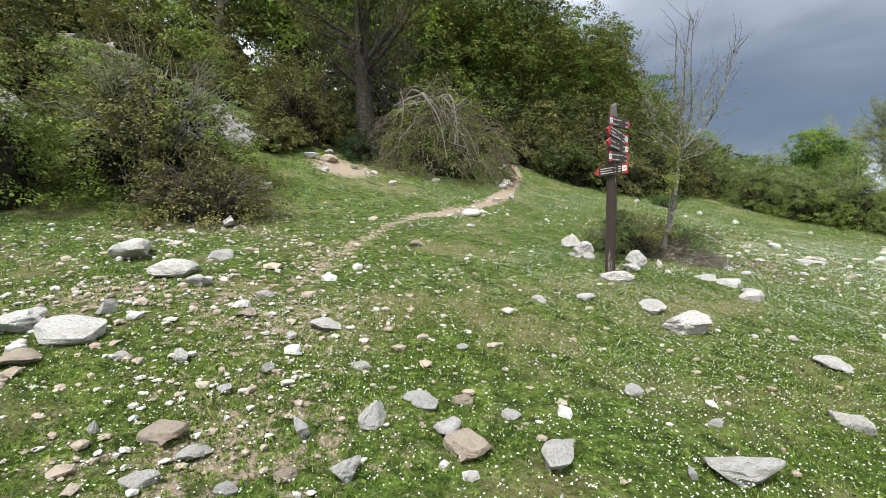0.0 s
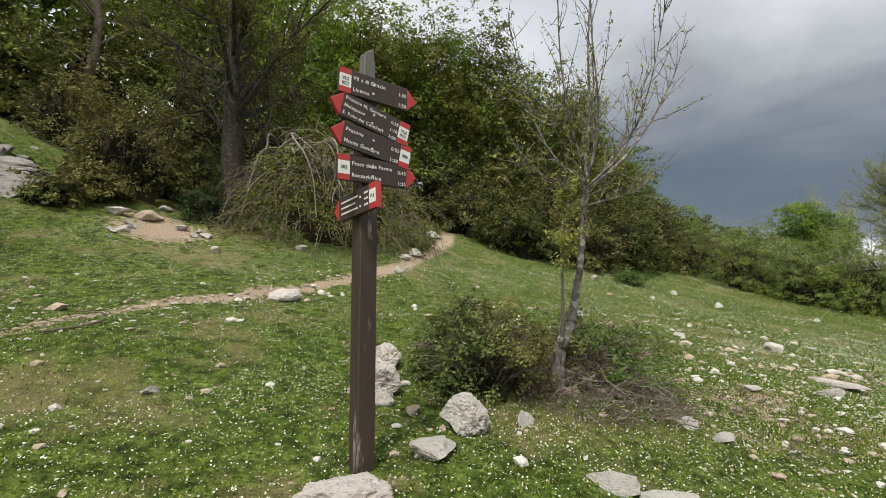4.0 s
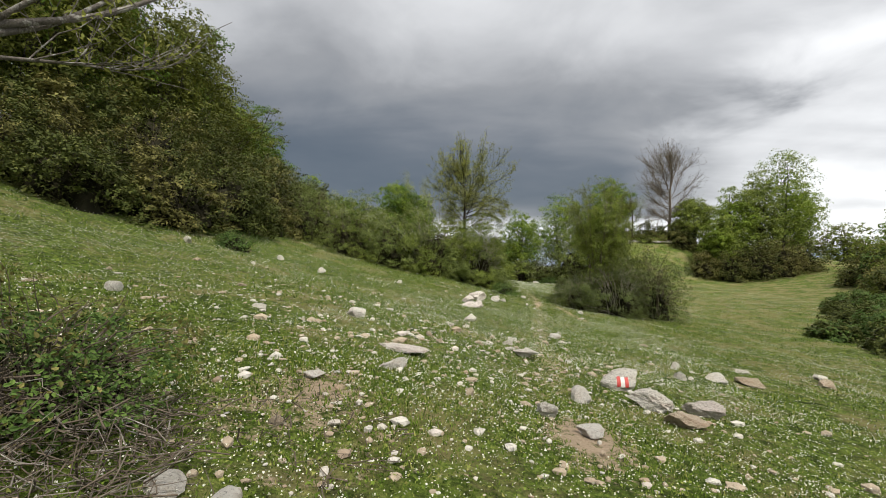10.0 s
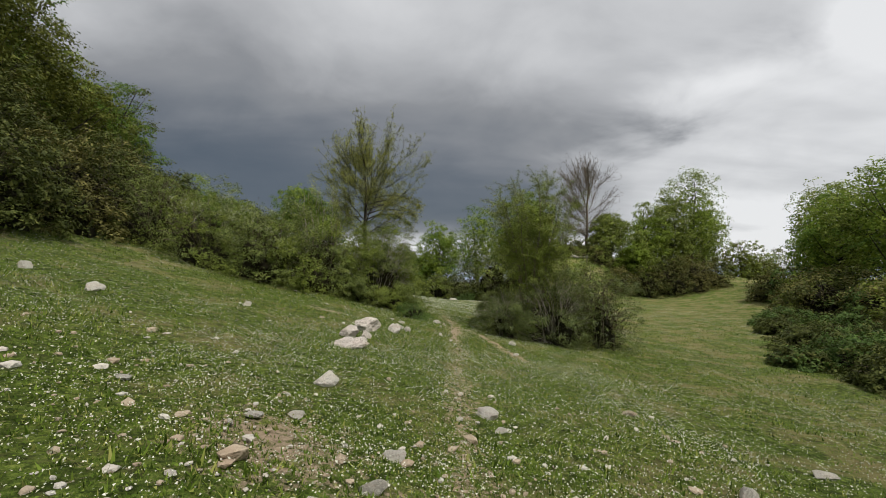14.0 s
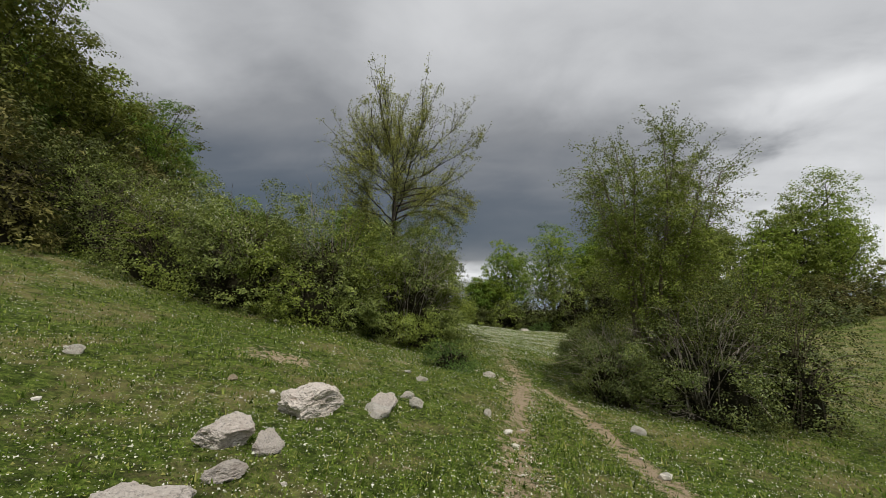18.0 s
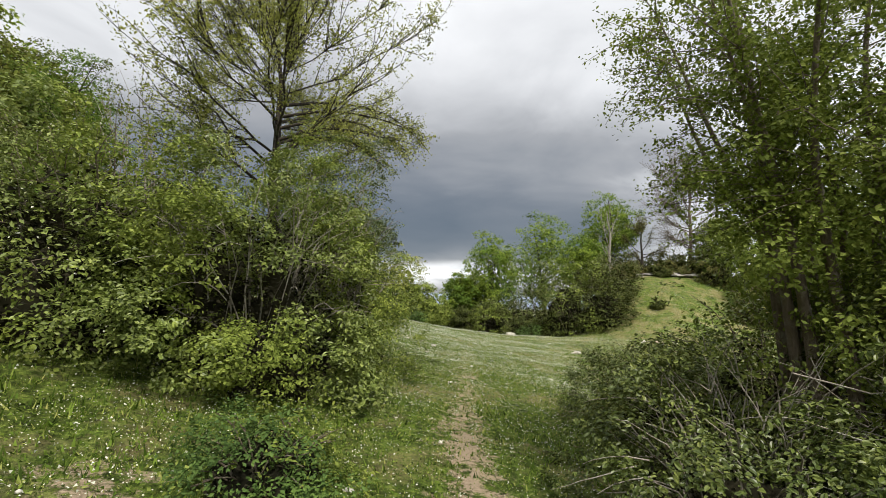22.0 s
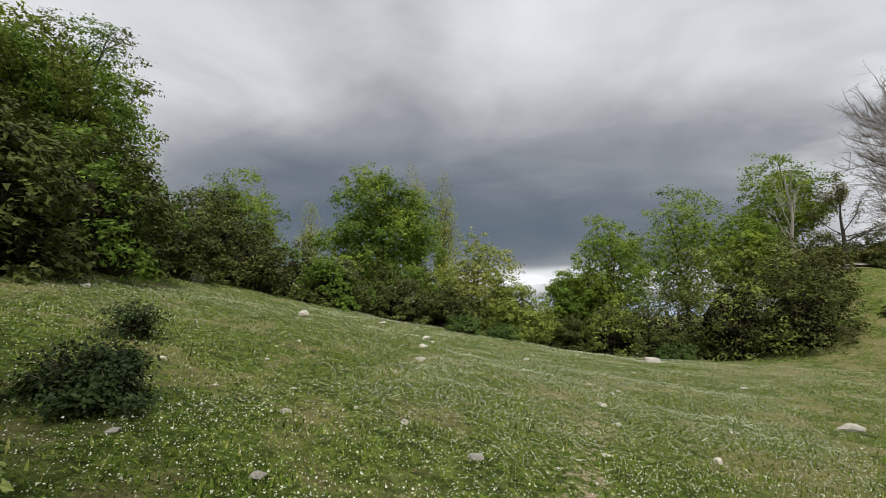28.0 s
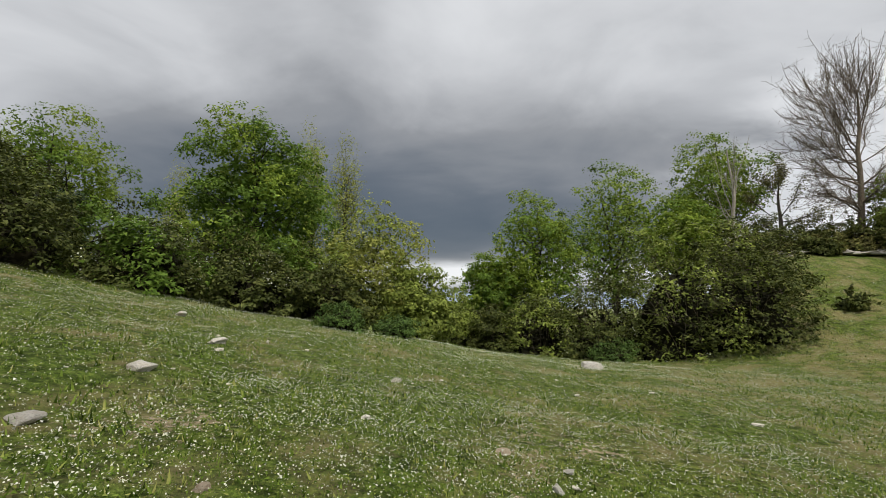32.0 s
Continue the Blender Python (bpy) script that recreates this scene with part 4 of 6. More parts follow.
def little_tree():
    rng = np.random.default_rng(77)
    z0 = ground_z(-0.05, 1.95)
    ob = base("little_tree", -0.05, 1.95, z0, "small crooked grey tree with bare upright branches and new leaves", "tree")
    o = np.array([-0.05, 1.95, z0])
    limb_part("trunk", np.array([(-0.05, 1.92, z0 - 0.1), (-0.05, 1.93, 0.85), (-0.04, 1.96, 1.12), (-0.06, 2.16, 1.26), (-0.06, 2.22, 1.5), (-0.05, 2.31, 1.8), (-0.04, 2.36, 2.2), (-0.03, 2.42, 2.63)]) - o, (0.08, 0.064, 0.055, 0.05, 0.042, 0.036, 0.032, 0.03), ob, M_BARK, "twisted scaly grey trunk", 16, 0.016)
    tips, fine = [], []
    for pts, r in (
        ([(-0.03, 2.42, 2.6), (-0.10, 2.52, 3.1), (-0.06, 2.58, 3.5), (-0.1, 2.62, 4.3), (-0.05, 2.66, 5.2)], 0.05),
        ([(-0.03, 2.42, 2.6), (0.05, 2.32, 2.75), (0.10, 2.10, 3.05), (0.12, 1.93, 3.4), (0.1, 1.86, 4.0), (0.12, 1.84, 4.7)], 0.038),
        ([(-0.03, 2.42, 2.62), (-0.12, 2.8, 2.85), (-0.2, 3.3, 3.3), (-0.22, 3.75, 3.8), (-0.2, 4.1, 4.5)], 0.042),
        ([(-0.04, 2.42, 2.75), (0.12, 2.42, 3.1), (0.18, 2.38, 3.6), (0.16, 2.3, 4.3), (0.2, 2.28, 5.0)], 0.035),
        ([(-0.05, 2.5, 3.1), (-0.2, 2.75, 3.4), (-0.25, 2.95, 3.9), (-0.3, 3.0, 4.8)], 0.032),
        ([(0.0, 2.36, 2.35), (0.1, 2.1, 2.55), (0.15, 1.7, 2.62), (0.15, 1.3, 2.72)], 0.02),
        ([(0.0, 2.4, 2.5), (0.08, 2.8, 2.62), (0.1, 3.1, 2.7), (0.1, 3.4, 2.85)], 0.022),
        ([(0.1, 2.08, 3.08), (0.2, 1.7, 3.15), (0.22, 1.3, 3.3)], 0.014),
        ([(-0.04, 2.45, 2.7), (0.3, 2.6, 3.0), (0.55, 2.7, 3.6), (0.7, 2.75, 4.4)], 0.03),
        ([(-0.04, 2.45, 2.68), (-0.05, 3.1, 3.05), (-0.06, 3.9, 3.75), (-0.05, 4.55, 4.55), (-0.05, 4.95, 5.3)], 0.045),
        ([(-0.04, 2.45, 2.75), (-0.4, 2.3, 3.1), (-0.65, 2.2, 3.8), (-0.75, 2.1, 4.6)], 0.03),
    ):
        _, p = limb_part("limb", np.array(pts) - o, np.linspace(r * 0.5, r * 0.1, len(pts)), ob, M_BARK, "", 6)
        for _ in range(26):
            t = rng.uniform(0.2, 1.0) * (len(p) - 1)
            i = min(int(t), len(p) - 2)
            s = p[i] + (p[i + 1] - p[i]) * (t - i)
            w = (p[i + 1] - p[i]) / np.linalg.norm(p[i + 1] - p[i]) + rng.normal(0, 0.65, 3)
            w[2] = abs(w[2]) * 0.7 + 0.25
            k, L = 5, rng.uniform(0.2, 0.8)
            q = [s]
            for _ in range(k):
                w = w / np.linalg.norm(w) + rng.normal(0, 0.16, 3) + [0, 0, 0.08]
                q.append(q[-1] + w / np.linalg.norm(w) * L / k)
            fine.append((np.array(q), np.linspace(0.005, 0.0015, k + 1)))
            tips.append(np.array(q))
            for _ in range(3):
                u = q[rng.integers(1, k)]
                e = u + rng.normal(0, 0.035, 3) + [0, 0, 0.02]
                fine.append((np.array([u, (u + e) / 2, e]), np.array([0.003, 0.002, 0.001])))
    v, f = tubes(fine, 4)
    stuff(part_mesh("branchwork", v, f, M_BARK, ob, "", True))
    at = along(rng, [t for t in tips if t[0, 2] < 3.4], 1500, 0.02)
    v, f = leaves(rng, at, 0.022, 2.0)
    part_mesh("foliage", v, f, M_LEAF_YELLOW, ob, "sparse pale green new leaves")
    # the young shoot that springs from the knee of the trunk
    sp, so = ob, o
    limb_part("side_shoot", np.array([(-0.04, 1.95, 1.06), (0.02, 1.93, 1.2), (0.05, 1.91, 1.6), (0.06, 1.89, 1.95), (0.07, 1.93, 2.5), (0.07, 1.95, 2.8)]) - so, (0.026, 0.02, 0.017, 0.014, 0.009, 0.004), sp, M_BARK, "thin upright side shoot", 6)
    shoots, places = [], []
    for _ in range(26):
        s = np.array([0.09, 1.93, rng.uniform(1.8, 2.6)]) - so
        e = s + rng.normal(0, 0.13, 3) * [1, 1, 0.6] + [0, 0, 0.10]
        shoots.append(np.array([s, (s + e) / 2 + rng.normal(0, 0.015, 3), e]))
    v, f = tubes([(s, np.array([0.005, 0.003, 0.001])) for s in shoots], 4)
    stuff(part_mesh("branchwork", v, f, M_BARK, sp, "", True))
    v, f = leaves(rng, along(rng, shoots, 900, 0.03), 0.024, 1.9)
    part_mesh("foliage", v, f, M_LEAF_YELLOW, sp, "tuft of yellow-green leaves on the shoot")


little_tree()
bush("bramble_bush", "low bramble bush with leathery dark leaves round the little tree", -0.45, 1.35, (0.66, 0.72, 0.82), 75, M_LEAF_GLOSSY, 12000, 0.021, 90, 0.3, 130, second=M_LEAF_DRAB, tuft=0.06, rough=0.3, lobe=0.15, heart=0.45, broad=True)
bush("bramble_bush", "low leafy bush on the far side of the little tree", -0.25, 2.85, (0.75, 0.8, 0.7), 76, M_LEAF_DRAB, 9000, 0.021, 70, 0.35, 130, second=M_LEAF_JUNIPER, tuft=0.06, rough=0.3, lobe=0.15, heart=0.4, broad=True)


def twig_heap(name, label, x, y, rx, ry, h, n, seed, material, long=0.6):
    """A heap of dead sticks, each lying its own way."""
    rng = np.random.default_rng(seed)
    ob = base(name, x, y, ground_z(x, y), label, "twig heap")
    lines = []
    for _ in range(n):
        a, r = rng.uniform(0, 6.28), math.sqrt(rng.uniform(0, 1))
        px, py = math.cos(a) * r * rx, math.sin(a) * r * ry
        c = np.array([px, py, ground_z(x + px, y + py) - ground_z(x, y) + 0.02 + h * (1 - r) * rng.uniform(0, 1)])
        w = rng.normal(0, 1, 3) * [1, 1, 0.35]
        w /= np.linalg.norm(w)
        L = long * rng.uniform(0.3, 1.2)
        t = np.linspace(-0.5, 0.5, 5)[:, None]
        lines.append((c + w * L * t + rng.normal(0, 0.028, (5, 3)), np.linspace(rng.uniform(0.0022, 0.006), 0.0012, 5)))
    v, f = tubes(lines, 4)
    stuff(part_mesh("stick_mass", v, f, material, ob, "tangle of dead sticks", True))


twig_heap("twig_heap", "heap of dead brown twigs under the little tree", 0.1, 2.3, 0.8, 0.95, 0.5, 700, 78, M_TWIG, 0.42)
twig_heap("stick_heap", "heap of bleached grey sticks beside the little tree", 0.3, 2.3, 0.6, 0.7, 0.5, 70, 178, M_TWIG_PALE, 0.45)
twig_heap("twig_litter", "scattered dead twigs and bark on bare pinkish earth", 0.85, 3.3, 0.9, 0.9, 0.04, 90, 79, M_TWIG, 0.3)


def fallen_stick(x0, y0, x1, y1, seed):
    rng = np.random.default_rng(seed)
    ob = base("fallen_branch", x0, y0, ground_z(x0, y0), "thin crooked grey branch lying in the grass", "branch")
    t = np.linspace(0, 1, 7)
    pts = [(x0 + (x1 - x0) * k - x0 + rng.normal(0, 0.03), (y1 - y0) * k + 0.3 * math.sin(k * 4.2) + rng.normal(0, 0.05), ground_z(x0 + (x1 - x0) * k, y0 + (y1 - y0) * k) - ground_z(x0, y0) + 0.03 + 0.08 * k) for k in t]
    limb_part("stick", pts, np.linspace(0.015, 0.006, 7), ob, M_TWIG, "", 6)


fallen_stick(-3.1, -1.9, -3.7, -1.5, 5)


# ---- hillside above the start ----
bush("thicket_bush", "tangled thicket bush of bare grey stems and drab leaves", -6.9, -5.5, (1.9, 2.1, 3.5), 21, M_LEAF_DRAB, 34000, 0.042, 70, 0.7, 260, heart=0.56, twig=M_TWIG_PALE, second=M_LEAF_HAW, inner=0.35)
bush("thicket_bush", "dense dark green bush at the foot of the hillside", -6.6, -8.4, (2.0, 1.7, 2.6), 22, M_LEAF_BRAMBLE, 18000, 0.045, 40, 0.6, 60, second=M_LEAF_HAW)
bush("thicket_bush", "low brown-green thicket beside the bare stems", -4.9, -4.9, (0.9, 1.4, 1.3), 25, M_LEAF_DRAB, 9000, 0.035, 60, 0.5, 200, heart=0.4, twig=M_TWIG)
bush("thicket_bush", "straggling bush on the rocky hillside", -11.5, -1.0, (1.3, 1.5, 2.6), 26, M_LEAF_DRAB, 12000, 0.05, 40, 0.6, 70)
for i, (x, y, r, h) in enumerate(((-15.8, -2.4, 1.6, 2.4), (-13.6, -0.6, 1.4, 2.0), (-10.7, -1.6, 0.8, 0.9), (-12.2, 0.7, 1.2, 1.9), (-17.6, -5.2, 1.8, 2.6), (-10.4, -8.4, 1.3, 1.6), (-17.8, -8.6, 1.9, 2.8), (-9.9, -2.3, 0.5, 0.6), (-12.8, -10.2, 1.9, 3.2), (-15.6, -9.2, 2.0, 3.0), (-11.8, -7.9, 1.2, 1.8), (-14.4, -12.0, 2.2, 3.6))):
    bush("brush_bush", "low brown brush on the rocky hillside", x, y, (r, r * 0.9, h), 240 + i, M_LEAF_DRAB, 6000, 0.05, 30, 0.5, 60, group="brush on the rocky hillside", second=M_LEAF_THORN, plain=True)
bush("evergreen_bush", "small dark evergreen bush at the foot of the old tree", -10.1, 0.75, (0.65, 0.6, 1.0), 27, M_LEAF_DARK, 5000, 0.035, 10, 0.2, 20)


def fallen_tree():
    """The collapsed crown: arched limbs over a dome of drooping twigs and thin leaf."""
    rng = np.random.default_rng(23)
    x, y = -9.5, 3.9
    ob = base("fallen_tree", x, y, ground_z(x, y), "fallen tree with a dome of bent grey branches and drab leaves", "fallen tree")
    o = np.array([x, y, ground_z(x, y)])
    gz = lambda a, b: ground_z(x + a, y + b) - o[2]
    limb_part("trunk", [(-1.7, -2.3, 1.3), (-1.3, -1.5, 2.0), (-0.9, -0.6, 2.6), (-0.5, 0.2, 2.9)], (0.24, 0.2, 0.16, 0.12), ob, M_BARK_DARK, "leaning dark trunk", 8)
    for i in range(13):
        s = np.array([-1.0, -1.2, 2.3]) + rng.normal(0, 0.25, 3) * [1, 1, 0.6]
        far = rng.uniform(0.4, 3.4)
        e = np.array([rng.uniform(0.2, 2.0), -1.2 + far * rng.uniform(0.7, 1.3), 0.0])
        if i % 4 == 3:
            e[1] = rng.uniform(-3.0, -1.2)
        e[2] = gz(e[0], e[1]) + rng.uniform(0.2, 1.5)
        way = [s + (e - s) * t + rng.normal(0, 0.17, 3) + np.array([0.35 * math.sin(t * 3.1), 0, (0.75 + 0.25 * far) * math.sin(t * 2.6)]) for t in (0.2, 0.42, 0.6, 0.8)]
        _, p = limb_part("limb", [s, *way, e], np.linspace(0.05, 0.011, 6) * rng.uniform(0.5, 1.15), ob, M_TWIG_PALE if i % 3 else M_TWIG, "bent bleached limb", 6)
        for _ in range(4):
            q = p[rng.integers(len(p) // 3, len(p) - 2)]
            g = q + rng.normal(0, 0.4, 3) + [0.3, 0.1, 0.0]
            limb_part("side_limb", [q, (q + g) / 2 + rng.normal(0, 0.08, 3), g], (0.014, 0.009, 0.003), ob, M_TWIG_PALE, "", 5)
    lines, tips = [], []
    for _ in range(750):
        d = rng.normal(0, 1, 3)
        d[2] = abs(d[2])
        d /= np.linalg.norm(d)
        p = d * [2.1, 2.9, 2.9] * rng.uniform(0.65, 1.0)
        p[2] += gz(p[0], p[1]) * 0.5
        w = d * [1, 1, 0.3] + rng.normal(0, 0.4, 3)
        q, k, L = [p], 6, rng.uniform(0.5, 1.5)
        for _ in range(k):
            w = w / np.linalg.norm(w) + [0, 0, -0.32] + rng.normal(0, 0.16, 3)
            q.append(q[-1] + w / np.linalg.norm(w) * L / k)
        q = np.array(q)
        q[:, 2] = np.maximum(q[:, 2], 0.03 + gz(q[-1, 0], q[-1, 1]))
        lines.append((q, np.linspace(0.013, 0.004, k + 1)))
        tips.append(q)
    v, f = tubes(lines, 4)
    stuff(part_mesh("twig_mass", v, f, M_TWIG, ob, "drooping dry twigs", True))
    # added near-black hull, painted shade for the hollow under the dome
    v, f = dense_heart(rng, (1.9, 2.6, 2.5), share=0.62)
    stuff(part_mesh("litter_mass", v, f, M_CORE_SHADE, ob, "near-black hull that stands for the shade under the dome"))
    v, f = leaves(rng, along(rng, tips, 17000, 0.07), 0.04, 1.6)
    part_mesh("foliage", v, f, M_LEAF_DRAB, ob)
    at, out = tufted(rng, 9000, (1.8, 2.7, 2.6), 0.12)
    v, f = leaves(rng, at, 0.05, 1.6, out)
    part_mesh("foliage", v, f, M_LEAF_HAW, ob, "yellowish green leaves inside the dome")


fallen_tree()


def old_tree():
    """The dark tree behind the fallen crown, hung with dead lianas."""
    ob = fan_tree("old_tree", "old dark tree hung with dead twigs and creepers", -11.3, 1.6, 7.0, (3.0, 3.2, 2.6, 8.4), 24, M_LEAF_DRAB, 16000, 0.05, 0.36, 16, 10, 5, 0.1, M_BARK_DARK, 0.09)
    rng = np.random.default_rng(124)
    lines = []
    for _ in range(340):
        a, r = rng.uniform(0, 6.28), rng.uniform(0.15, 2.0)
        p = np.array([math.cos(a) * r, math.sin(a) * r, rng.uniform(2.2, 5.8)])
        k, L = 7, rng.uniform(0.8, 2.4)
        q, w = [p], rng.normal(0, 0.5, 3) + [0, 0, -0.6]
        for _ in range(k):
            w = w / np.linalg.norm(w) + rng.normal(0, 0.28, 3) + [0, 0, -0.2]
            q.append(q[-1] + w / np.linalg.norm(w) * L / k)
        lines.append((np.array(q), np.linspace(0.013, 0.004, k + 1)))
    v, f = tubes(lines, 4)
    stuff(part_mesh("creeper_mass", v, f, M_BARK_DARK, ob, "hanging dead creepers", True))


old_tree()

# wood on the hillside: shrubs at its edge, then trees in two ranks
WOOD = "wood on the hillside"
for i in range(-4, 17):
    y = -13 + 2.8 * i
    x = -15.6 + 0.9 * math.sin(i * 2.1) - (4.0 if -11 < y < -1 else 0.0)
    bush("hazel_bush", "tall leafy shrub at the edge of the wood", x, y, (2.1, 2.1, 4.4 + 0.8 * math.sin(i * 1.7)), 304 + i, (M_LEAF_OLIVE, M_LEAF_DRAB, M_LEAF_HAW)[i % 3] if i < 9 else (M_LEAF_THORN, M_LEAF_DRAB, M_LEAF_THORN)[i % 3], 7500, 0.1, 14, 0.8, 12, group=WOOD, second=M_LEAF_THORN, plain=True)
for i in range(-4, 15):
    y = -14 + 4.0 * i
    x = -19.0 + 0.3 * min(0, i) - 0.7 * max(0, i - 9) - 1.2 * max(0, i - 11) + 0.8 * math.sin(i * 2.7)
    tall = float(np.interp(y, (-20, -11, -2, 6, 26, 34, 38, 42), (15.0, 13.8, 11.0, 11.6, 12.6, 12.4, 9.6, 8.0))) + 0.6 * math.sin(i * 1.9)
    if -1 < i < 4:
        fan_tree("ash_tree", "thin grey tree with sparse olive new leaf on the hillside", x, y, tall * 0.9, (2.7, 2.7, 2.0, tall), 324 + i, M_LEAF_HAW, 9000, 0.085, 0.2, 16, 10, 5, 0.12, M_TWIG, 0.07, group=WOOD, fine_end=0.006)
    else:
        leafy("oak_tree", "young oak in fresh bright green leaf" if i > 0 else "leafy tree on the upper hillside", x, y, (3.3, 3.3, tall), 324 + i, M_LEAF_OAK if i < 6 else M_LEAF_OLIVE, 17000, 0.112, 0.2, 0.06, group=WOOD, second=M_LEAF_MAPLE if i % 2 else M_LEAF_OLIVE, rough=0.26, flat=0.55)
for i in range(13):
    y = -16 + 5.0 * i
    x = -25.5 - 0.3 * max(0, i - 8) + 0.9 * math.sin(i * 1.3)
    leafy("oak_tree", "tall oak deeper in the hillside wood", x, y, (3.9, 3.9, 12.2 + math.sin(i * 2.3)), 340 + i, M_LEAF_OAK, 6000, 0.19, 0.26, 0.1, group=WOOD, second=M_LEAF_HAW)
leafy("oak_tree", "big spreading oak with layered boughs at the corner of the wood", -23.0, 41.5, (4.0, 4.4, 11.6), 360, M_LEAF_MAPLE, 22000, 0.10, 0.3, 0.2, group=WOOD, second=M_LEAF_OLIVE, flat=0.4, lobe=0.85, rough=0.3, inner=0.4)
# hedge along the top of the meadow
HEDGE = "hedge at the top of the meadow"
for i, (x, y, rx, ry, h) in enumerate(((-13.2, 12.0, 2.0, 2.0, 2.6), (-10.4, 12.3, 1.9, 1.6, 2.3), (-8.7, 14.2, 1.7, 1.9, 2.3), (-8.9, 17.2, 1.8, 2.0, 3.0), (-9.5, 20.6, 2.0, 2.0, 3.4), (-10.6, 24, 2.4, 2.4, 3.8), (-12, 17, 2.4, 2.6, 4.4), (-13.5, 22.5, 2.6, 2.6, 5.0))):
    bush("hedge_bush", "bramble and thorn hedge bush with olive green leaves", x, y, (rx, ry, h), 60 + i, M_LEAF_THORN if i % 2 else M_LEAF_DRAB, 13000, 0.062, 24, 0.7, 24, group=HEDGE, second=M_LEAF_THORN, plain=True, rough=0.24)
bush("low_bush", "low bright green bush in front of the hedge", -6.3, 14.0, (0.7, 0.6, 0.6), 70, M_LEAF_JUNIPER, 3500, 0.035, 10, 0.2, 10)

# ---- bushes either side of the gap ----
GAP = "bushes beside the gap"
for i, (x, y, rx, ry, h, n) in enumerate(((-8.0, 23.4, 2.0, 2.1, 3.2, 16000), (-5.6, 22.6, 1.9, 1.9, 3.1, 20000), (-3.4, 22.4, 1.8, 1.8, 3.1, 26000), (-1.4, 22.5, 1.7, 1.6, 3.1, 28000), (0.5, 23.0, 1.55, 1.5, 3.0, 44000), (0.75, 24.6, 1.45, 1.5, 3.7, 48000), (0.35, 26.3, 1.45, 1.3, 4.2, 42000), (-2.0, 24.6, 1.9, 1.6, 4.6, 14000))):
    bush("bramble_bush", "big bramble and hawthorn bush with olive leaves and white blossom" if i in (1, 2) else "big bramble and hawthorn bush with olive leaves", x, y, (rx, ry, h), 80 + i, M_LEAF_HAW if i % 2 else M_LEAF_BRAMBLE, n, 0.039 if i < 4 else 0.031 if i == 4 else 0.024, 70 if i > 2 else 50, 0.5, 60, heart=0.62 if i < 5 else 0.46, broad=i in (4, 5), lobe=0.24 if i > 4 else 0.3, group=GAP, bloom=420 if i in (1, 2) else 90 if i == 3 else 0, second=M_LEAF_GLOSSY if i > 4 else M_LEAF_BRAMBLE if i % 2 else M_LEAF_HAW, inner=0.34, twig=M_TWIG_PALE if i > 3 else None, tuft=0.07 if i > 4 else 0.10, rough=0.3 if i > 4 else 0.25)


def slender_tree():
    """The thin-leaved tree over the bushes; its lower boughs spread level and hang at their ends."""
    ob = fan_tree("slender_tree", "slender tree with bare spreading branches and thin yellow-green new leaf", -0.15, 24.8, 5.2, (2.25, 2.4, 2.7, 7.2), 95, M_LEAF_YELLOW, 42000, 0.031, 0.12, 30, 16, 6, 0.04, M_BARK_DARK, 0.11, lean=(0.05, 0.1), start=0.62, bow=0.05, low_limb=-0.75, from_z=0.5, rise=0.35)
    rng = np.random.default_rng(195)
    tips, lines = [], []
    for k in range(5):
        e = np.array([1.7 + 0.1 * k, 0.2 + 0.45 * k, 3.1 + 0.25 * k + 0.3 * (k % 2)])
        _, p = limb_part("limb", [(0.0, 0.05, 3.3 + 0.2 * k), e * [0.35, 0.35, 0] + [0, 0, 3.55 + 0.22 * k], e * [0.72, 0.72, 0] + [0, 0, 3.5 + 0.25 * k], e], (0.03, 0.022, 0.013, 0.004), ob, M_BARK_DARK, "", 6)
        for _ in range(60):
            t = rng.uniform(0.25, 1.0) * (len(p) - 1)
            j = min(int(t), len(p) - 2)
            q, w = [p[j] + (p[j + 1] - p[j]) * (t - j)], (p[j + 1] - p[j]) / np.linalg.norm(p[j + 1] - p[j]) + rng.normal(0, 0.7, 3)
            for _ in range(5):
                w = w / np.linalg.norm(w) + rng.normal(0, 0.15, 3) + [0, 0, -0.03]
                q.append(q[-1] + w / np.linalg.norm(w) * rng.uniform(0.05, 0.12))
            lines.append((np.array(q), np.linspace(0.006, 0.002, 6)))
            tips.append(np.array(q))
    v, f = tubes(lines, 3)
    stuff(part_mesh("branchwork", v, f, M_BARK_DARK, ob, "", True))
    v, f = leaves(rng, along(rng, tips, 4500, 0.05), 0.032, 1.5)
    part_mesh("crown", v, f, M_LEAF_YELLOW, ob)


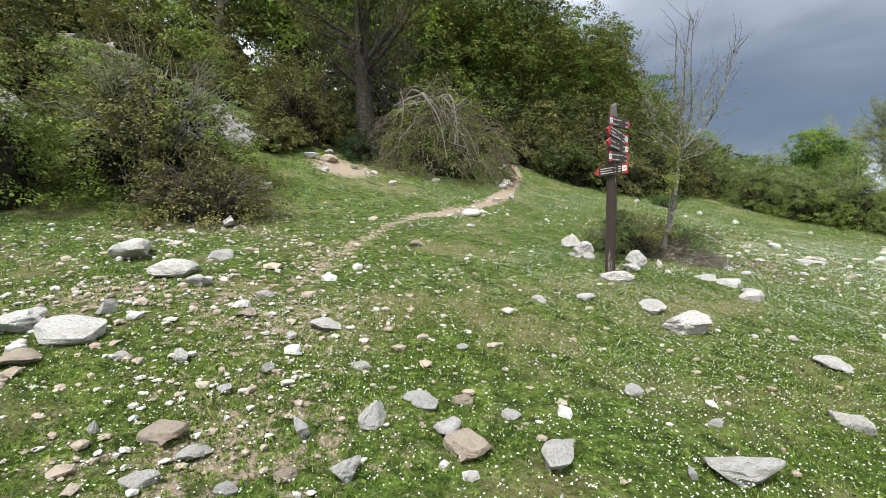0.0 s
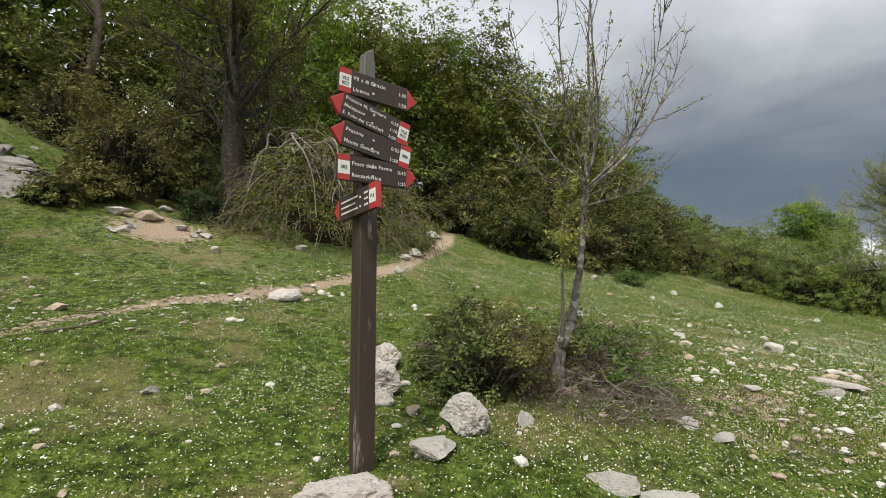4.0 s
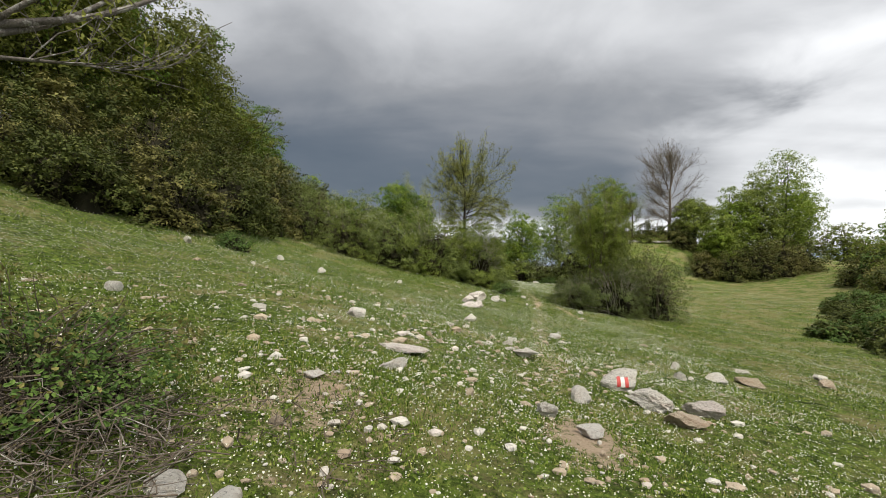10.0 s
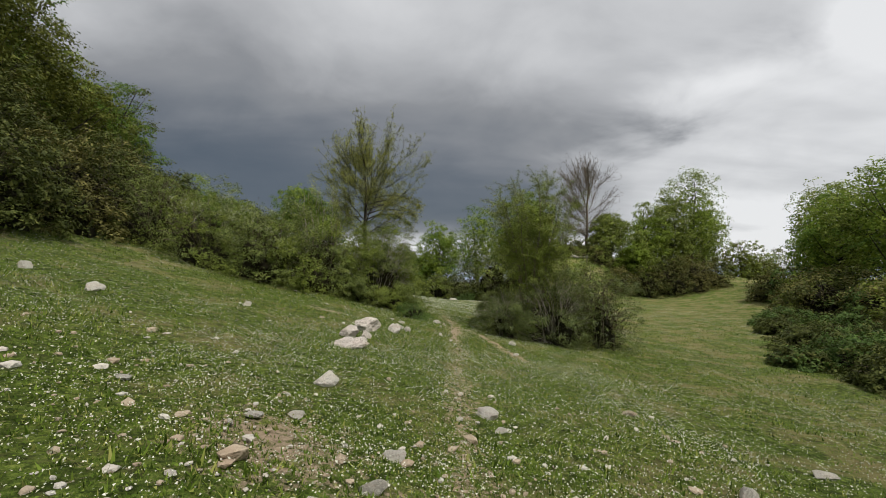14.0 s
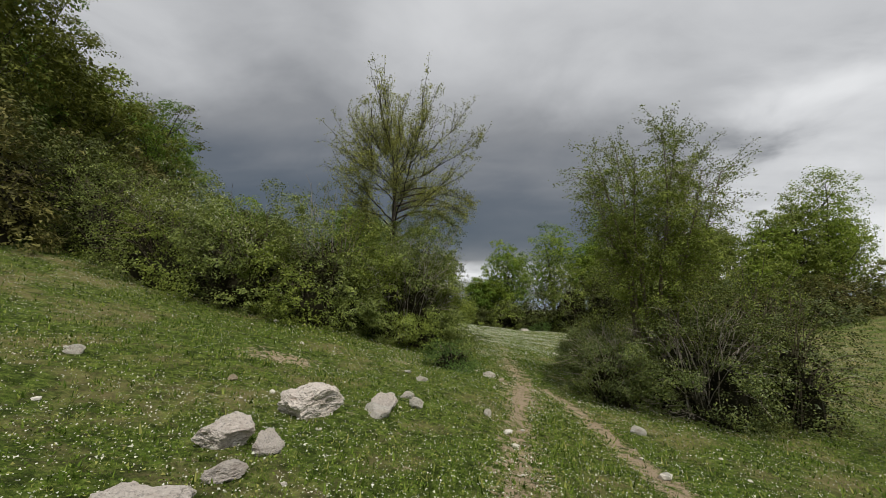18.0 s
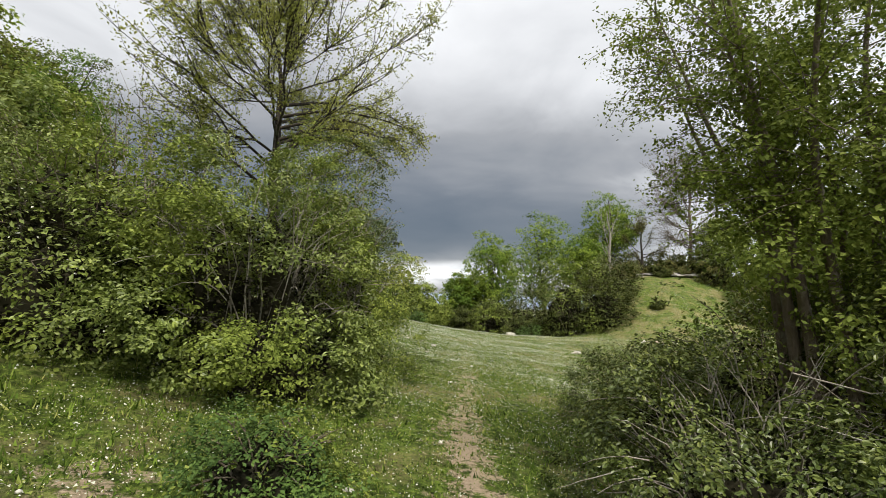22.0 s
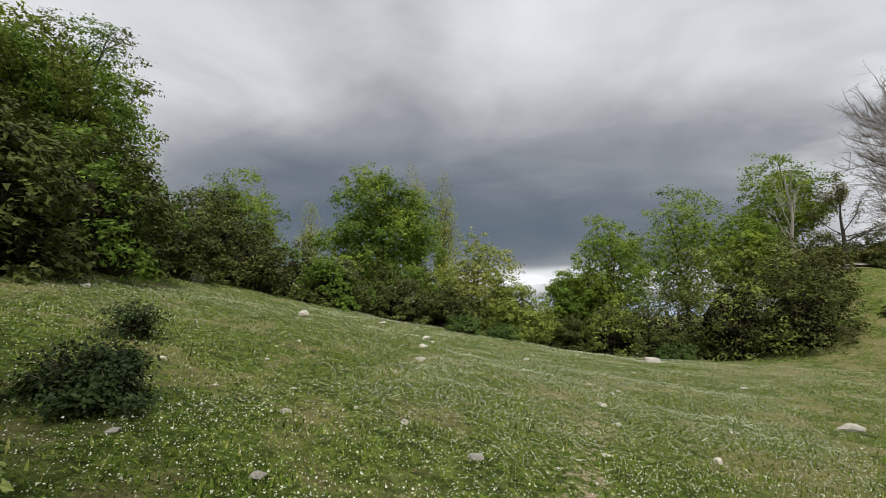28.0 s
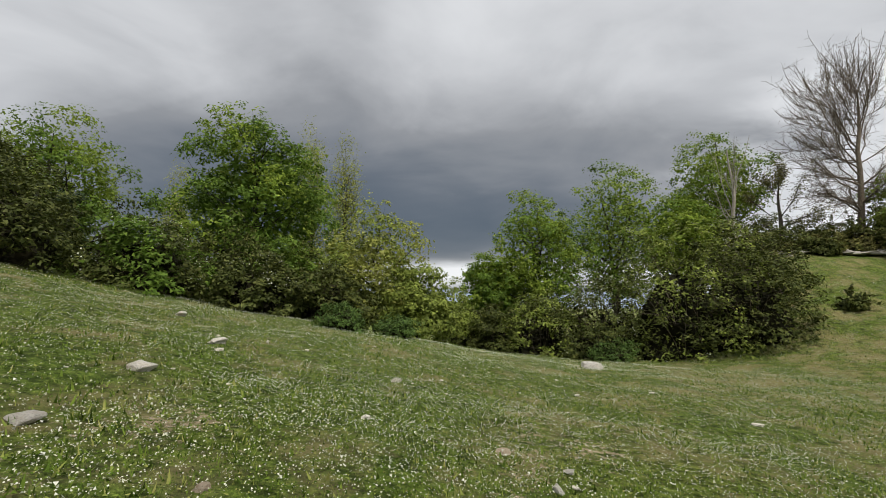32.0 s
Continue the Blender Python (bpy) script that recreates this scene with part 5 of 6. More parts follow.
slender_tree()
bush("low_bush", "low rounded bright green bush at the edge of the path", 2.05, 20.5, (0.56, 0.48, 0.62), 96, M_LEAF_HAW, 8000, 0.022, 20, 0.12, 20, second=M_LEAF_JUNIPER, tuft=0.07)
for i, (x, y, rx, ry, h, n) in enumerate(((5.05, 20.9, 0.95, 1.3, 1.5, 30000), (6.5, 20.45, 1.5, 1.4, 2.3, 32000), (8.2, 21.3, 1.4, 1.5, 2.7, 18000), (8.1, 22.6, 1.6, 1.6, 3.9, 18000), (6.9, 23.5, 1.6, 1.5, 2.8, 22000), (5.55, 24.4, 1.1, 1.3, 1.3, 34000), (6.6, 25.6, 1.2, 1.2, 1.2, 12000))):
    bush("bramble_bush", "sprawling bramble bush with dead stems inside", x, y, (rx, ry, h), 100 + i, M_LEAF_HAW if i == 3 else M_LEAF_GLOSSY, n, (0.022, 0.025, 0.032, 0.034, 0.034, 0.022, 0.03)[i], 60, 0.5, 90, group=GAP, second=M_LEAF_HAW if i in (3, 4) else M_LEAF_BRAMBLE if i == 5 else M_LEAF_THORN, twig=M_TWIG_PALE if i < 2 else None, tuft=0.09, rough=0.28, inner=0.35, broad=i in (0, 1, 5), lobe=0.28, heart=0.62)


def ivy_tree():
    """Several thin stems, wrapped in ivy below, that open into a ragged crown of arching shoots."""
    x, y = 6.0, 21.3
    rng = np.random.default_rng(111)
    ob = base("ivy_tree", x, y, ground_z(x, y) - 0.05, "small many-stemmed tree wrapped in ivy with ragged leafy shoots", "tree")
    lines, tips = [], []
    for k in range(15):
        a, r = k * 2.4, 0.4 + 0.95 * math.sqrt((k + 0.5) / 15)
        top = np.array([math.cos(a) * r, math.sin(a) * r, 5.45 - 1.5 * (r - 0.5) + rng.normal(0, 0.3)])
        foot = np.array([math.cos(a) * 0.28, math.sin(a) * 0.28, 0.0])
        _, p = limb_part("stem", [foot, foot * 1.3 + [0, 0, 1.2], foot * 1.6 + [0, 0, 2.4] + rng.normal(0, 0.06, 3), top * [0.62, 0.62, 0.7] + rng.normal(0, 0.08, 3), top], (0.05, 0.042, 0.032, 0.02, 0.006), ob, M_TWIG, "", 6)
        for _ in range(34):
            t = rng.uniform(0.5, 1.0) * (len(p) - 1)
            j = min(int(t), len(p) - 2)
            q, w = [p[j] + (p[j + 1] - p[j]) * (t - j)], (p[j + 1] - p[j]) / np.linalg.norm(p[j + 1] - p[j]) * 0.6 + rng.normal(0, 0.6, 3) + top * [0.35, 0.35, 0]
            L = rng.uniform(0.05, 0.16)
            for _ in range(6):
                w = w / np.linalg.norm(w) + rng.normal(0, 0.13, 3) + [0, 0, -0.07]
                q.append(q[-1] + w / np.linalg.norm(w) * L)
            lines.append((np.array(q), np.linspace(0.007, 0.002, 7)))
            tips.append(np.array(q))
    v, f = tubes(lines, 3)
    stuff(part_mesh("shoot_mass", v, f, M_TWIG, ob, "long arching shoots", True))
    v, f = leaves(rng, along(rng, tips, 50000, 0.045), 0.024, 1.5)
    part_mesh("shoot_leaves", v, f, M_LEAF_HAW, ob, "small pale olive leaves")
    at, out = tufted(rng, 30000, (1.0, 1.0, 5.1), 0.10, 0.1, 0.34, 0.4, lobe=0.25)
    v, f = leaves(rng, at, 0.032, 1.3, out)
    part_mesh("ivy", v, f, M_LEAF_HAW, ob, "thick green ivy round the stems")


ivy_tree()
twig_heap("stick_tangle", "tangle of dead grey bramble stems in the bush", 5.75, 20.5, 0.75, 0.6, 1.6, 130, 115, M_TWIG_PALE, 0.9)
for i, (x, y, rx, ry, h) in enumerate(((15.2, 17.2, 1.8, 1.6, 1.2), (17.0, 20.0, 2.0, 2.0, 1.3), (18.5, 16.5, 2.2, 2.2, 1.7), (14.6, 20.6, 0.9, 0.8, 0.6), (17.6, 23.6, 1.5, 1.5, 1.0), (20.0, 25.2, 2.0, 2.0, 1.5), (20.4, 28.4, 1.6, 1.5, 1.0), (22.6, 31.6, 1.7, 1.6, 1.1))):
    bush("juniper", "low spreading juniper bush in the dell", x, y, (rx, ry, h), 112 + i, M_LEAF_JUNIPER if i % 2 else M_LEAF_THORN, 10000, 0.06, 40, 0.3, 20, group="junipers in the dell", plain=True, second=M_LEAF_THORN)
bush("juniper", "dark juniper bush on the slope", -1.0, 29.35, (0.48, 0.45, 0.46), 117, M_LEAF_DARK, 8000, 0.03, 60, 0.22, 20, second=M_LEAF_JUNIPER)
bush("juniper", "small dark juniper bush on the slope", -2.75, 31.0, (0.27, 0.27, 0.5), 118, M_LEAF_DARK, 1800, 0.028, 15, 0.12, 8)

# ---- beyond the gap ----
for i, (x, y, r, h) in enumerate(((-7.6, 31.6, 1.5, 2.9), (-9.6, 34.5, 1.9, 3.4), (-12.2, 38.5, 1.9, 2.8), (-12.5, 43.5, 2.0, 2.6), (-9.4, 45.6, 1.8, 2.3), (-6.9, 47.6, 1.6, 2.0), (-5.0, 49.6, 1.6, 2.3), (-16, 40, 2.4, 4.2), (-11.2, 35.5, 2.0, 3.6), (-16.5, 46.5, 2.4, 4.0), (-13.5, 48.5, 2.2, 3.6), (-10.0, 50.5, 2.4, 3.8), (-14.5, 43, 2.2, 4.2), (-7.8, 50.5, 2.0, 3.2), (-18.8, 47, 2.4, 5.0), (-13.8, 33.5, 2.2, 4.2), (-8.6, 29.0, 1.9, 2.9), (-10.5, 27.5, 2.2, 3.4))):
    bush("hedge_bush", "thorn hedge bush at the upper edge of the meadow", x, y, (r, r, h), 120 + i, (M_LEAF_THORN, M_LEAF_MAPLE, M_LEAF_THORN)[i % 3], 9000, 0.085, 18, 0.7, 16, group=HEDGE, plain=True, second=M_LEAF_THORN, bloom=80 if i in (4, 5) else 0)
leafy("maple_tree", "dense round-crowned maple in fresh green leaf", -11.0, 54.0, (4.2, 3.9, 10.2), 130, M_LEAF_MAPLE, 34000, 0.115, 0.28, 0.02, rough=0.15, inner=0.2, z=-0.3, second=M_LEAF_OAK)
for i, (x, y, h) in enumerate(((-12.1, 62, 13.2), (-9.6, 62, 12.0), (-22.6, 62, 10.6))):
    leafy("poplar_tree", "slim poplar in thin yellow-green leaf", x, y, (1.15, 1.1, h), 133 + i, M_LEAF_YELLOW, 6000, 0.08, 0.13, 0.08, z=-0.4, flat=1.0, tuft=0.35)
for i, (x, y, r, h) in enumerate(((-4.6, 54, 2.7, 6.4), (-6.8, 53, 2.3, 4.6), (-2.4, 53.4, 2.2, 3.6))):
    leafy("willow_shrub", "tall yellow-green shrub beside the maple", x, y, (r, r, h), 137 + i, M_LEAF_YELLOW if i != 2 else M_LEAF_HAW, 11000, 0.10, 0.1, 0.0, z=-1.4, category="shrub", second=M_LEAF_HAW)
leafy("oak_tree", "open-crowned green tree at the rim of the meadow", -22.5, 53.0, (3.4, 3.2, 9.6), 142, M_LEAF_OAK, 14000, 0.11, 0.18, 0.12, z=1.4, second=M_LEAF_MAPLE)
leafy("yew_tree", "dark evergreen shrub below the open-crowned tree", -19.0, 50.5, (1.5, 1.5, 4.2), 143, M_LEAF_DARK, 7000, 0.1, 0.1, 0.0, category="shrub")
for x, y, s, k in ((-3.2, 46.6, 0.85, 139), (-1.85, 48.3, 0.8, 140), (5.9, 52.6, 0.95, 141)):
    bush("low_bush", "small round bright green bush at the far edge of the meadow", x, y, (s, s * 0.9, s), k, M_LEAF_JUNIPER, 4000, 0.05, 12, 0.2, 8, group="round bushes at the far edge")
for i, (x, y, rx, h, z) in enumerate(((3.2, 62.5, 3.0, 9.4, -2.0), (0.7, 61.0, 2.2, 5.8, -2.0), (8.4, 65, 3.5, 11.2, -1.8), (15.3, 67, 3.2, 10.0, 2.2), (12.0, 63.5, 2.4, 7.5, 0.0))):
    leafy("oak_tree", "leafy bright green oak beyond the meadow", x, y, (rx, rx, h), 145 + i, M_LEAF_OAK, 15000, 0.11, 0.16, 0.16, group="oaks beyond the meadow", z=z, second=M_LEAF_MAPLE)
for i, (x, y, r, h) in enumerate(((1.0, 56.5, 1.6, 2.6), (3.2, 56, 2.0, 3.3), (6.0, 55.6, 2.5, 4.3), (9.6, 55.0, 3.3, 6.0), (11.6, 54.2, 2.2, 4.2), (-0.6, 57.5, 1.6, 2.6), (13.4, 58.0, 2.4, 4.0))):
    bush("thorn_bush", "large thorn bush with patches of white blossom" if i in (2, 3) else "large thorn bush at the far edge of the meadow", x, y, (r, r, h), 150 + i, (M_LEAF_THORN, M_LEAF_HAW)[i % 2], 11000, 0.085, 30, 0.8, 50, bloom=110 if i in (2, 3) else 0, group="far thorn bushes", second=M_LEAF_THORN, plain=True)
fan_tree("dead_tree", "pale dead tree among the oaks", 13.6, 60.5, 7.6, (1.5, 1.3, 2.5, 9.0), 158, M_LEAF_YELLOW, 0, 0.1, 0.15, 10, 6, 3, 0.1, M_TWIG_PALE, 0.08)
fan_tree("bare_tree", "tall bare grey tree with fine branches on the knoll", 21.8, 64.0, 10.0, (3.5, 3.5, 2.0, 12.2), 163, M_LEAF_YELLOW, 0, 0.1, 0.2, 42, 18, 6, 0.1, M_TWIG, 0.12, start=0.58, from_z=0.25, bow=0.06, fine_end=0.008, rise=0.35)
fan_tree("bare_tree", "small thin-leaved tree on the knoll", 17.2, 63.0, 4.2, (2.2, 2.0, 0.8, 5.6), 161, M_LEAF_DRAB, 5000, 0.07, 0.15, 12, 9, 5, 0.12, M_BARK_DARK)
DELL = "trees beyond the dell"
for i, (x, y, r, h) in enumerate(((24.4, 62.2, 2.6, 6.2), (27.0, 57.5, 2.3, 9.4), (33.2, 60, 3.4, 12.6), (30.0, 58.5, 2.4, 11.0), (24.8, 56, 2.0, 6.4), (36.5, 63, 2.6, 9.0))):
    leafy("oak_tree", "leafy green tree behind the knoll", x, y, (r, r, h), 165 + i, M_LEAF_OAK if i % 3 else M_LEAF_HAW, 13000, 0.115, 0.18, 0.03, group=DELL, second=M_LEAF_HAW)
for i in range(7):
    leafy("oak_tree", "hazy olive tree far beyond the dell", 37.5 + 3.4 * i, 69.0 + 2.2 * math.sin(i * 2.1), (3.0, 3.0, 8.0 + 1.2 * math.sin(i * 1.9)), 440 + i, M_LEAF_OLIVE, 6000, 0.16, 0.18, 0.0, group=DELL, second=M_LEAF_HAW)
for i in range(13):
    y = 2 + 3.9 * i
    x = float(np.interp(y, (2, 20, 40, 52), (24, 28, 34.5, 41))) + 0.9 * math.sin(i * 2.3)
    leafy("oak_tree", "leafy green tree on the far side of the dell", x, y, (3.2, 3.2, 9.2 + 1.1 * math.sin(i * 1.7)), 400 + i, M_LEAF_OAK if i % 3 else M_LEAF_HAW, 10000, 0.125, 0.18, 0.0, group=DELL, second=M_LEAF_HAW if i % 2 else M_LEAF_MAPLE)
for i, (x, y, r, h) in enumerate(((21.0, 62.6, 1.2, 1.5), (23.0, 62.7, 1.6, 2.7), (15.8, 54.9, 0.28, 0.34), (18.2, 61.2, 0.9, 0.9), (16.2, 63.4, 1.4, 1.4), (19.6, 63.4, 1.2, 1.2), (22.6, 60.6, 1.5, 2.0), (14.2, 61.6, 1.8, 2.4), (18.4, 65.0, 1.8, 2.2), (27.6, 57.5, 2.2, 3.4), (25.4, 57.0, 1.6, 2.2), (24.6, 59.6, 1.6, 2.0), (20.4, 65.6, 2.2, 3.0), (16.6, 66.0, 2.2, 3.0), (26.8, 60.5, 2.0, 3.0), (23.6, 66.0, 2.4, 4.0), (22.6, 54.4, 1.7, 2.6), (25.2, 54.2, 2.0, 3.6), (28.0, 54.6, 2.2, 4.2), (30.8, 55.4, 2.2, 3.8), (33.6, 56.6, 2.2, 3.2))):
    bush("thorn_bush", "thorn bush at the foot of the bare tree", x, y, (r, r, h), 180 + i, (M_LEAF_THORN, M_LEAF_DRAB, M_LEAF_THORN)[i % 3], 5500, 0.09, 24, 0.8, 30, group="bushes on the knoll", second=M_LEAF_DRAB, plain=True)
for i in range(13):
    y = 4 + 3.3 * i
    x = float(np.interp(y, (4, 20, 40, 50), (19, 23.5, 30, 35))) + 0.8 * math.sin(i * 1.9)
    bush("scrub_bush", "rounded scrub bush at the foot of the far trees", x, y, (2.4, 2.4, 2.9 + 0.5 * math.sin(i * 2.9)), 420 + i, (M_LEAF_THORN, M_LEAF_HAW, M_LEAF_JUNIPER)[i % 3], 6500, 0.1, 20, 0.6, 20, group=DELL, second=M_LEAF_DRAB, plain=True)


def far_ridge():
    """Hazy hills along the horizon; the air's blue haze is painted into their colour."""
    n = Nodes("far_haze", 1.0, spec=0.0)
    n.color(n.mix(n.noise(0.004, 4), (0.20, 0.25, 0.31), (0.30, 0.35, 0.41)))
    a = np.linspace(0, 2 * np.pi, 240, endpoint=False)
    top = 22 + 9 * np.sin(3 * a + 1) + 7 * np.sin(7 * a) + 4 * np.sin(17 * a + 2) + 2 * np.sin(41 * a)
    rows = [np.stack([r * np.cos(a), r * np.sin(a), z], 1) for r, z in ((1000, 0 * a - 90), (1150, 0 * a - 40 + 0.3 * top), (1300, top), (1480, 0 * a - 80))]
    i, j = np.meshgrid(np.arange(3), np.arange(240), indexing="ij")
    i, j = i.ravel(), j.ravel()
    k = (j + 1) % 240
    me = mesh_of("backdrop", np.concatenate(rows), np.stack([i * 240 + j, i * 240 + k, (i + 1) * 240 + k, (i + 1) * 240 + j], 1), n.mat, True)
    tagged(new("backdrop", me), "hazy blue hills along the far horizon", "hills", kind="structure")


far_ridge()

# ---- rocks ----
ROCKS_START = ((-0.56, -7.13, 0.53, 0.26), (0.27, -7.08, 0.31, 0.14), (-0.07, -6.83, 0.58, 0.20), (1.30, -6.68, 0.15, 0.08), (-0.64, -6.57, 0.30, 0.18), (0.48, -6.51, 0.15, 0.11), (1.88, -6.50, 0.21, 0.10), (1.54, -6.37, 0.29, 0.10), (-2.86, -6.27, 0.80, 0.17), (1.78, -6.26, 0.22, 0.09), (2.13, -6.19, 0.13, 0.10), (0.64, -6.17, 0.18, 0.16), (1.17, -5.99, 0.15, 0.07), (2.14, -5.91, 0.13, 0.09), (-1.85, -5.89, 0.66, 0.24), (-1.29, -5.74, 0.39, 0.15), (1.82, -5.72, 0.24, 0.07), (1.00, -5.66, 0.20, 0.09), (2.30, -5.65, 0.20, 0.21))
ROCKS_SLOPE = ((-0.07, -5.54, 0.23, 0.08), (0.49, -5.32, 0.13, 0.08), (1.93, -5.31, 0.30, 0.20), (-2.44, -5.27, 0.43, 0.20), (-0.61, -5.21, 0.23, 0.07), (1.24, -5.02, 0.22, 0.08), (2.50, -5.01, 0.35, 0.13), (2.26, -4.98, 0.24, 0.13), (0.42, -4.97, 0.33, 0.06), (1.92, -4.94, 0.32, 0.08), (-4.33, -4.74, 0.66, 0.32), (2.88, -4.71, 0.37, 0.09), (2.03, -4.66, 0.18, 0.08), (2.36, -4.53, 0.16, 0.08), (0.59, -4.20, 0.10, 0.07), (3.33, -4.18, 0.11, 0.08), (1.41, -4.16, 0.16, 0.07), (3.49, -3.92, 0.47, 0.16), (-3.17, -3.61, 0.18, 0.10))
ROCKS_POST = ((2.63, -3.57, 0.17, 0.09), (-6.81, -3.51, 0.68, 0.22), (3.15, -3.48, 0.12, 0.07), (0.90, -2.61, 0.21, 0.14), (3.65, -2.57, 0.37, 0.17), (-2.12, -2.28, 0.36, 0.14), (0.98, -1.88, 0.29, 0.09), (3.27, -1.39, 0.34, 0.14), (1.50, -1.28, 0.46, 0.2), (-1.41, -1.21, 0.14, 0.10), (-9.62, -1.16, 0.58, 0.31), (-9.58, -0.61, 0.72, 0.33), (-10.53, -0.14, 0.47, 0.20), (0.39, 0.15, 0.34, 0.20), (-0.82, 0.22, 0.16, 0.11), (-0.51, 0.30, 0.24, 0.25), (-7.35, 0.40, 0.47, 0.17), (-0.26, 0.44, 0.25, 0.11), (1.92, 0.59, 0.42, 0.18))
ROCKS_TURN = ((1.16, 0.92, 0.34, 0.17), (1.45, 1.02, 0.38, 0.16), (1.86, 0.73, 0.36, 0.15), (0.35, 1.05, 0.26, 0.21), (0.10, 1.94, 0.23, 0.20), (-7.96, 2.42, 0.36, 0.24), (0.86, 2.52, 0.23, 0.14), (1.13, 2.54, 0.24, 0.08), (0.21, 2.94, 0.16, 0.09), (-5.64, 2.94, 0.36, 0.15), (0.91, 3.44, 0.14, 0.09), (-5.97, 3.87, 0.31, 0.32), (0.69, 4.49, 0.21, 0.10), (3.11, 4.75, 0.27, 0.14), (-7.54, 5.07, 0.47, 0.25), (2.76, 5.10, 0.28, 0.23), (2.01, 5.16, 0.25, 0.08), (1.20, 5.30, 0.36, 0.16), (-8.03, 5.70, 0.72, 0.24))
ROCKS_MARK = ((-2.67, 5.82, 0.27, 0.20), (3.17, 5.98, 0.33, 0.27), (-1.29, 6.94, 0.27, 0.12), (1.36, 7.30, 0.14, 0.11), (1.06, 7.33, 0.18, 0.08), (2.06, 7.35, 0.09, 0.05), (0.27, 7.47, 0.09, 0.05), (0.77, 7.63, 0.15, 0.06), (2.61, 7.66, 0.46, 0.20), (1.12, 7.73, 0.22, 0.13), (2.63, 7.99, 0.30, 0.17), (2.37, 8.04, 0.18, 0.09), (3.28, 8.11, 0.13, 0.06), (2.04, 8.20, 0.17, 0.09), (-0.27, 8.27, 0.53, 0.17), (-2.56, 8.47, 0.26, 0.13), (2.32, 8.52, 0.21, 0.15))
ROCKS_DELL = ((5.06, 8.52, 0.25, 0.24), (-11.28, 8.71, 0.79, 0.37), (5.78, 8.96, 0.45, 0.17), (2.40, 9.14, 0.22, 0.08), (6.38, 9.16, 0.53, 0.25), (1.15, 9.17, 0.13, 0.06), (5.26, 9.37, 0.30, 0.22), (1.22, 9.46, 0.17, 0.09), (1.49, 9.73, 0.20, 0.07), (-0.09, 9.83, 0.19, 0.10), (8.18, 10.21, 0.52, 0.13), (3.39, 10.45, 0.20, 0.08), (6.86, 10.52, 0.29, 0.14), (3.32, 10.88, 0.32, 0.20), (1.44, 11.05, 0.37, 0.27), (8.55, 11.07, 0.35, 0.17), (5.43, 12.08, 0.26, 0.09), (-6.78, 12.47, 0.47, 0.32), (-3.44, 14.08, 0.57, 0.27))
ROCKS_GAP = ((-4.98, 14.40, 0.28, 0.33), (-1.49, 16.02, 0.23, 0.16), (1.74, 16.38, 0.38, 0.16), (0.07, 16.48, 0.19, 0.07), (2.86, 17.48, 0.20, 0.15), (1.81, 17.58, 0.24, 0.16), (4.81, 18.19, 0.24, 0.20), (1.76, 18.94, 0.27, 0.09), (1.47, 19.26, 0.16, 0.08), (2.99, 20.13, 0.13, 0.12), (2.77, 20.27, 0.29, 0.17), (4.71, 28.37, 0.16, 0.06), (5.63, 28.84, 0.18, 0.07), (-0.30, 29.04, 0.12, 0.04), (1.79, 29.14, 0.12, 0.05), (6.58, 29.16, 0.36, 0.17), (0.75, 29.24, 0.15, 0.05), (-0.02, 30.48, 0.13, 0.04), (1.73, 30.86, 0.17, 0.09))
ROCKS_FAR = ((0.91, 31.14, 0.12, 0.08), (-6.43, 32.72, 0.22, 0.14), (0.85, 35.25, 0.12, 0.07), (-0.71, 35.48, 0.27, 0.06), (6.65, 36.71, 0.46, 0.22), (2.89, 36.83, 0.20, 0.08), (-1.29, 37.05, 0.36, 0.12), (3.01, 37.33, 0.12, 0.06), (2.40, 37.52, 0.19, 0.06), (-5.33, 37.93, 0.48, 0.29), (-2.16, 39.42, 0.36, 0.17), (-11.27, 39.60, 0.66, 0.49), (0.70, 39.61, 0.19, 0.11), (-4.72, 41.64, 0.35, 0.12), (12.72, 45.63, 0.60, 0.29), (13.79, 46.11, 0.37, 0.26), (12.07, 46.12, 0.43, 0.29), (4.41, 47.13, 0.76, 0.26))
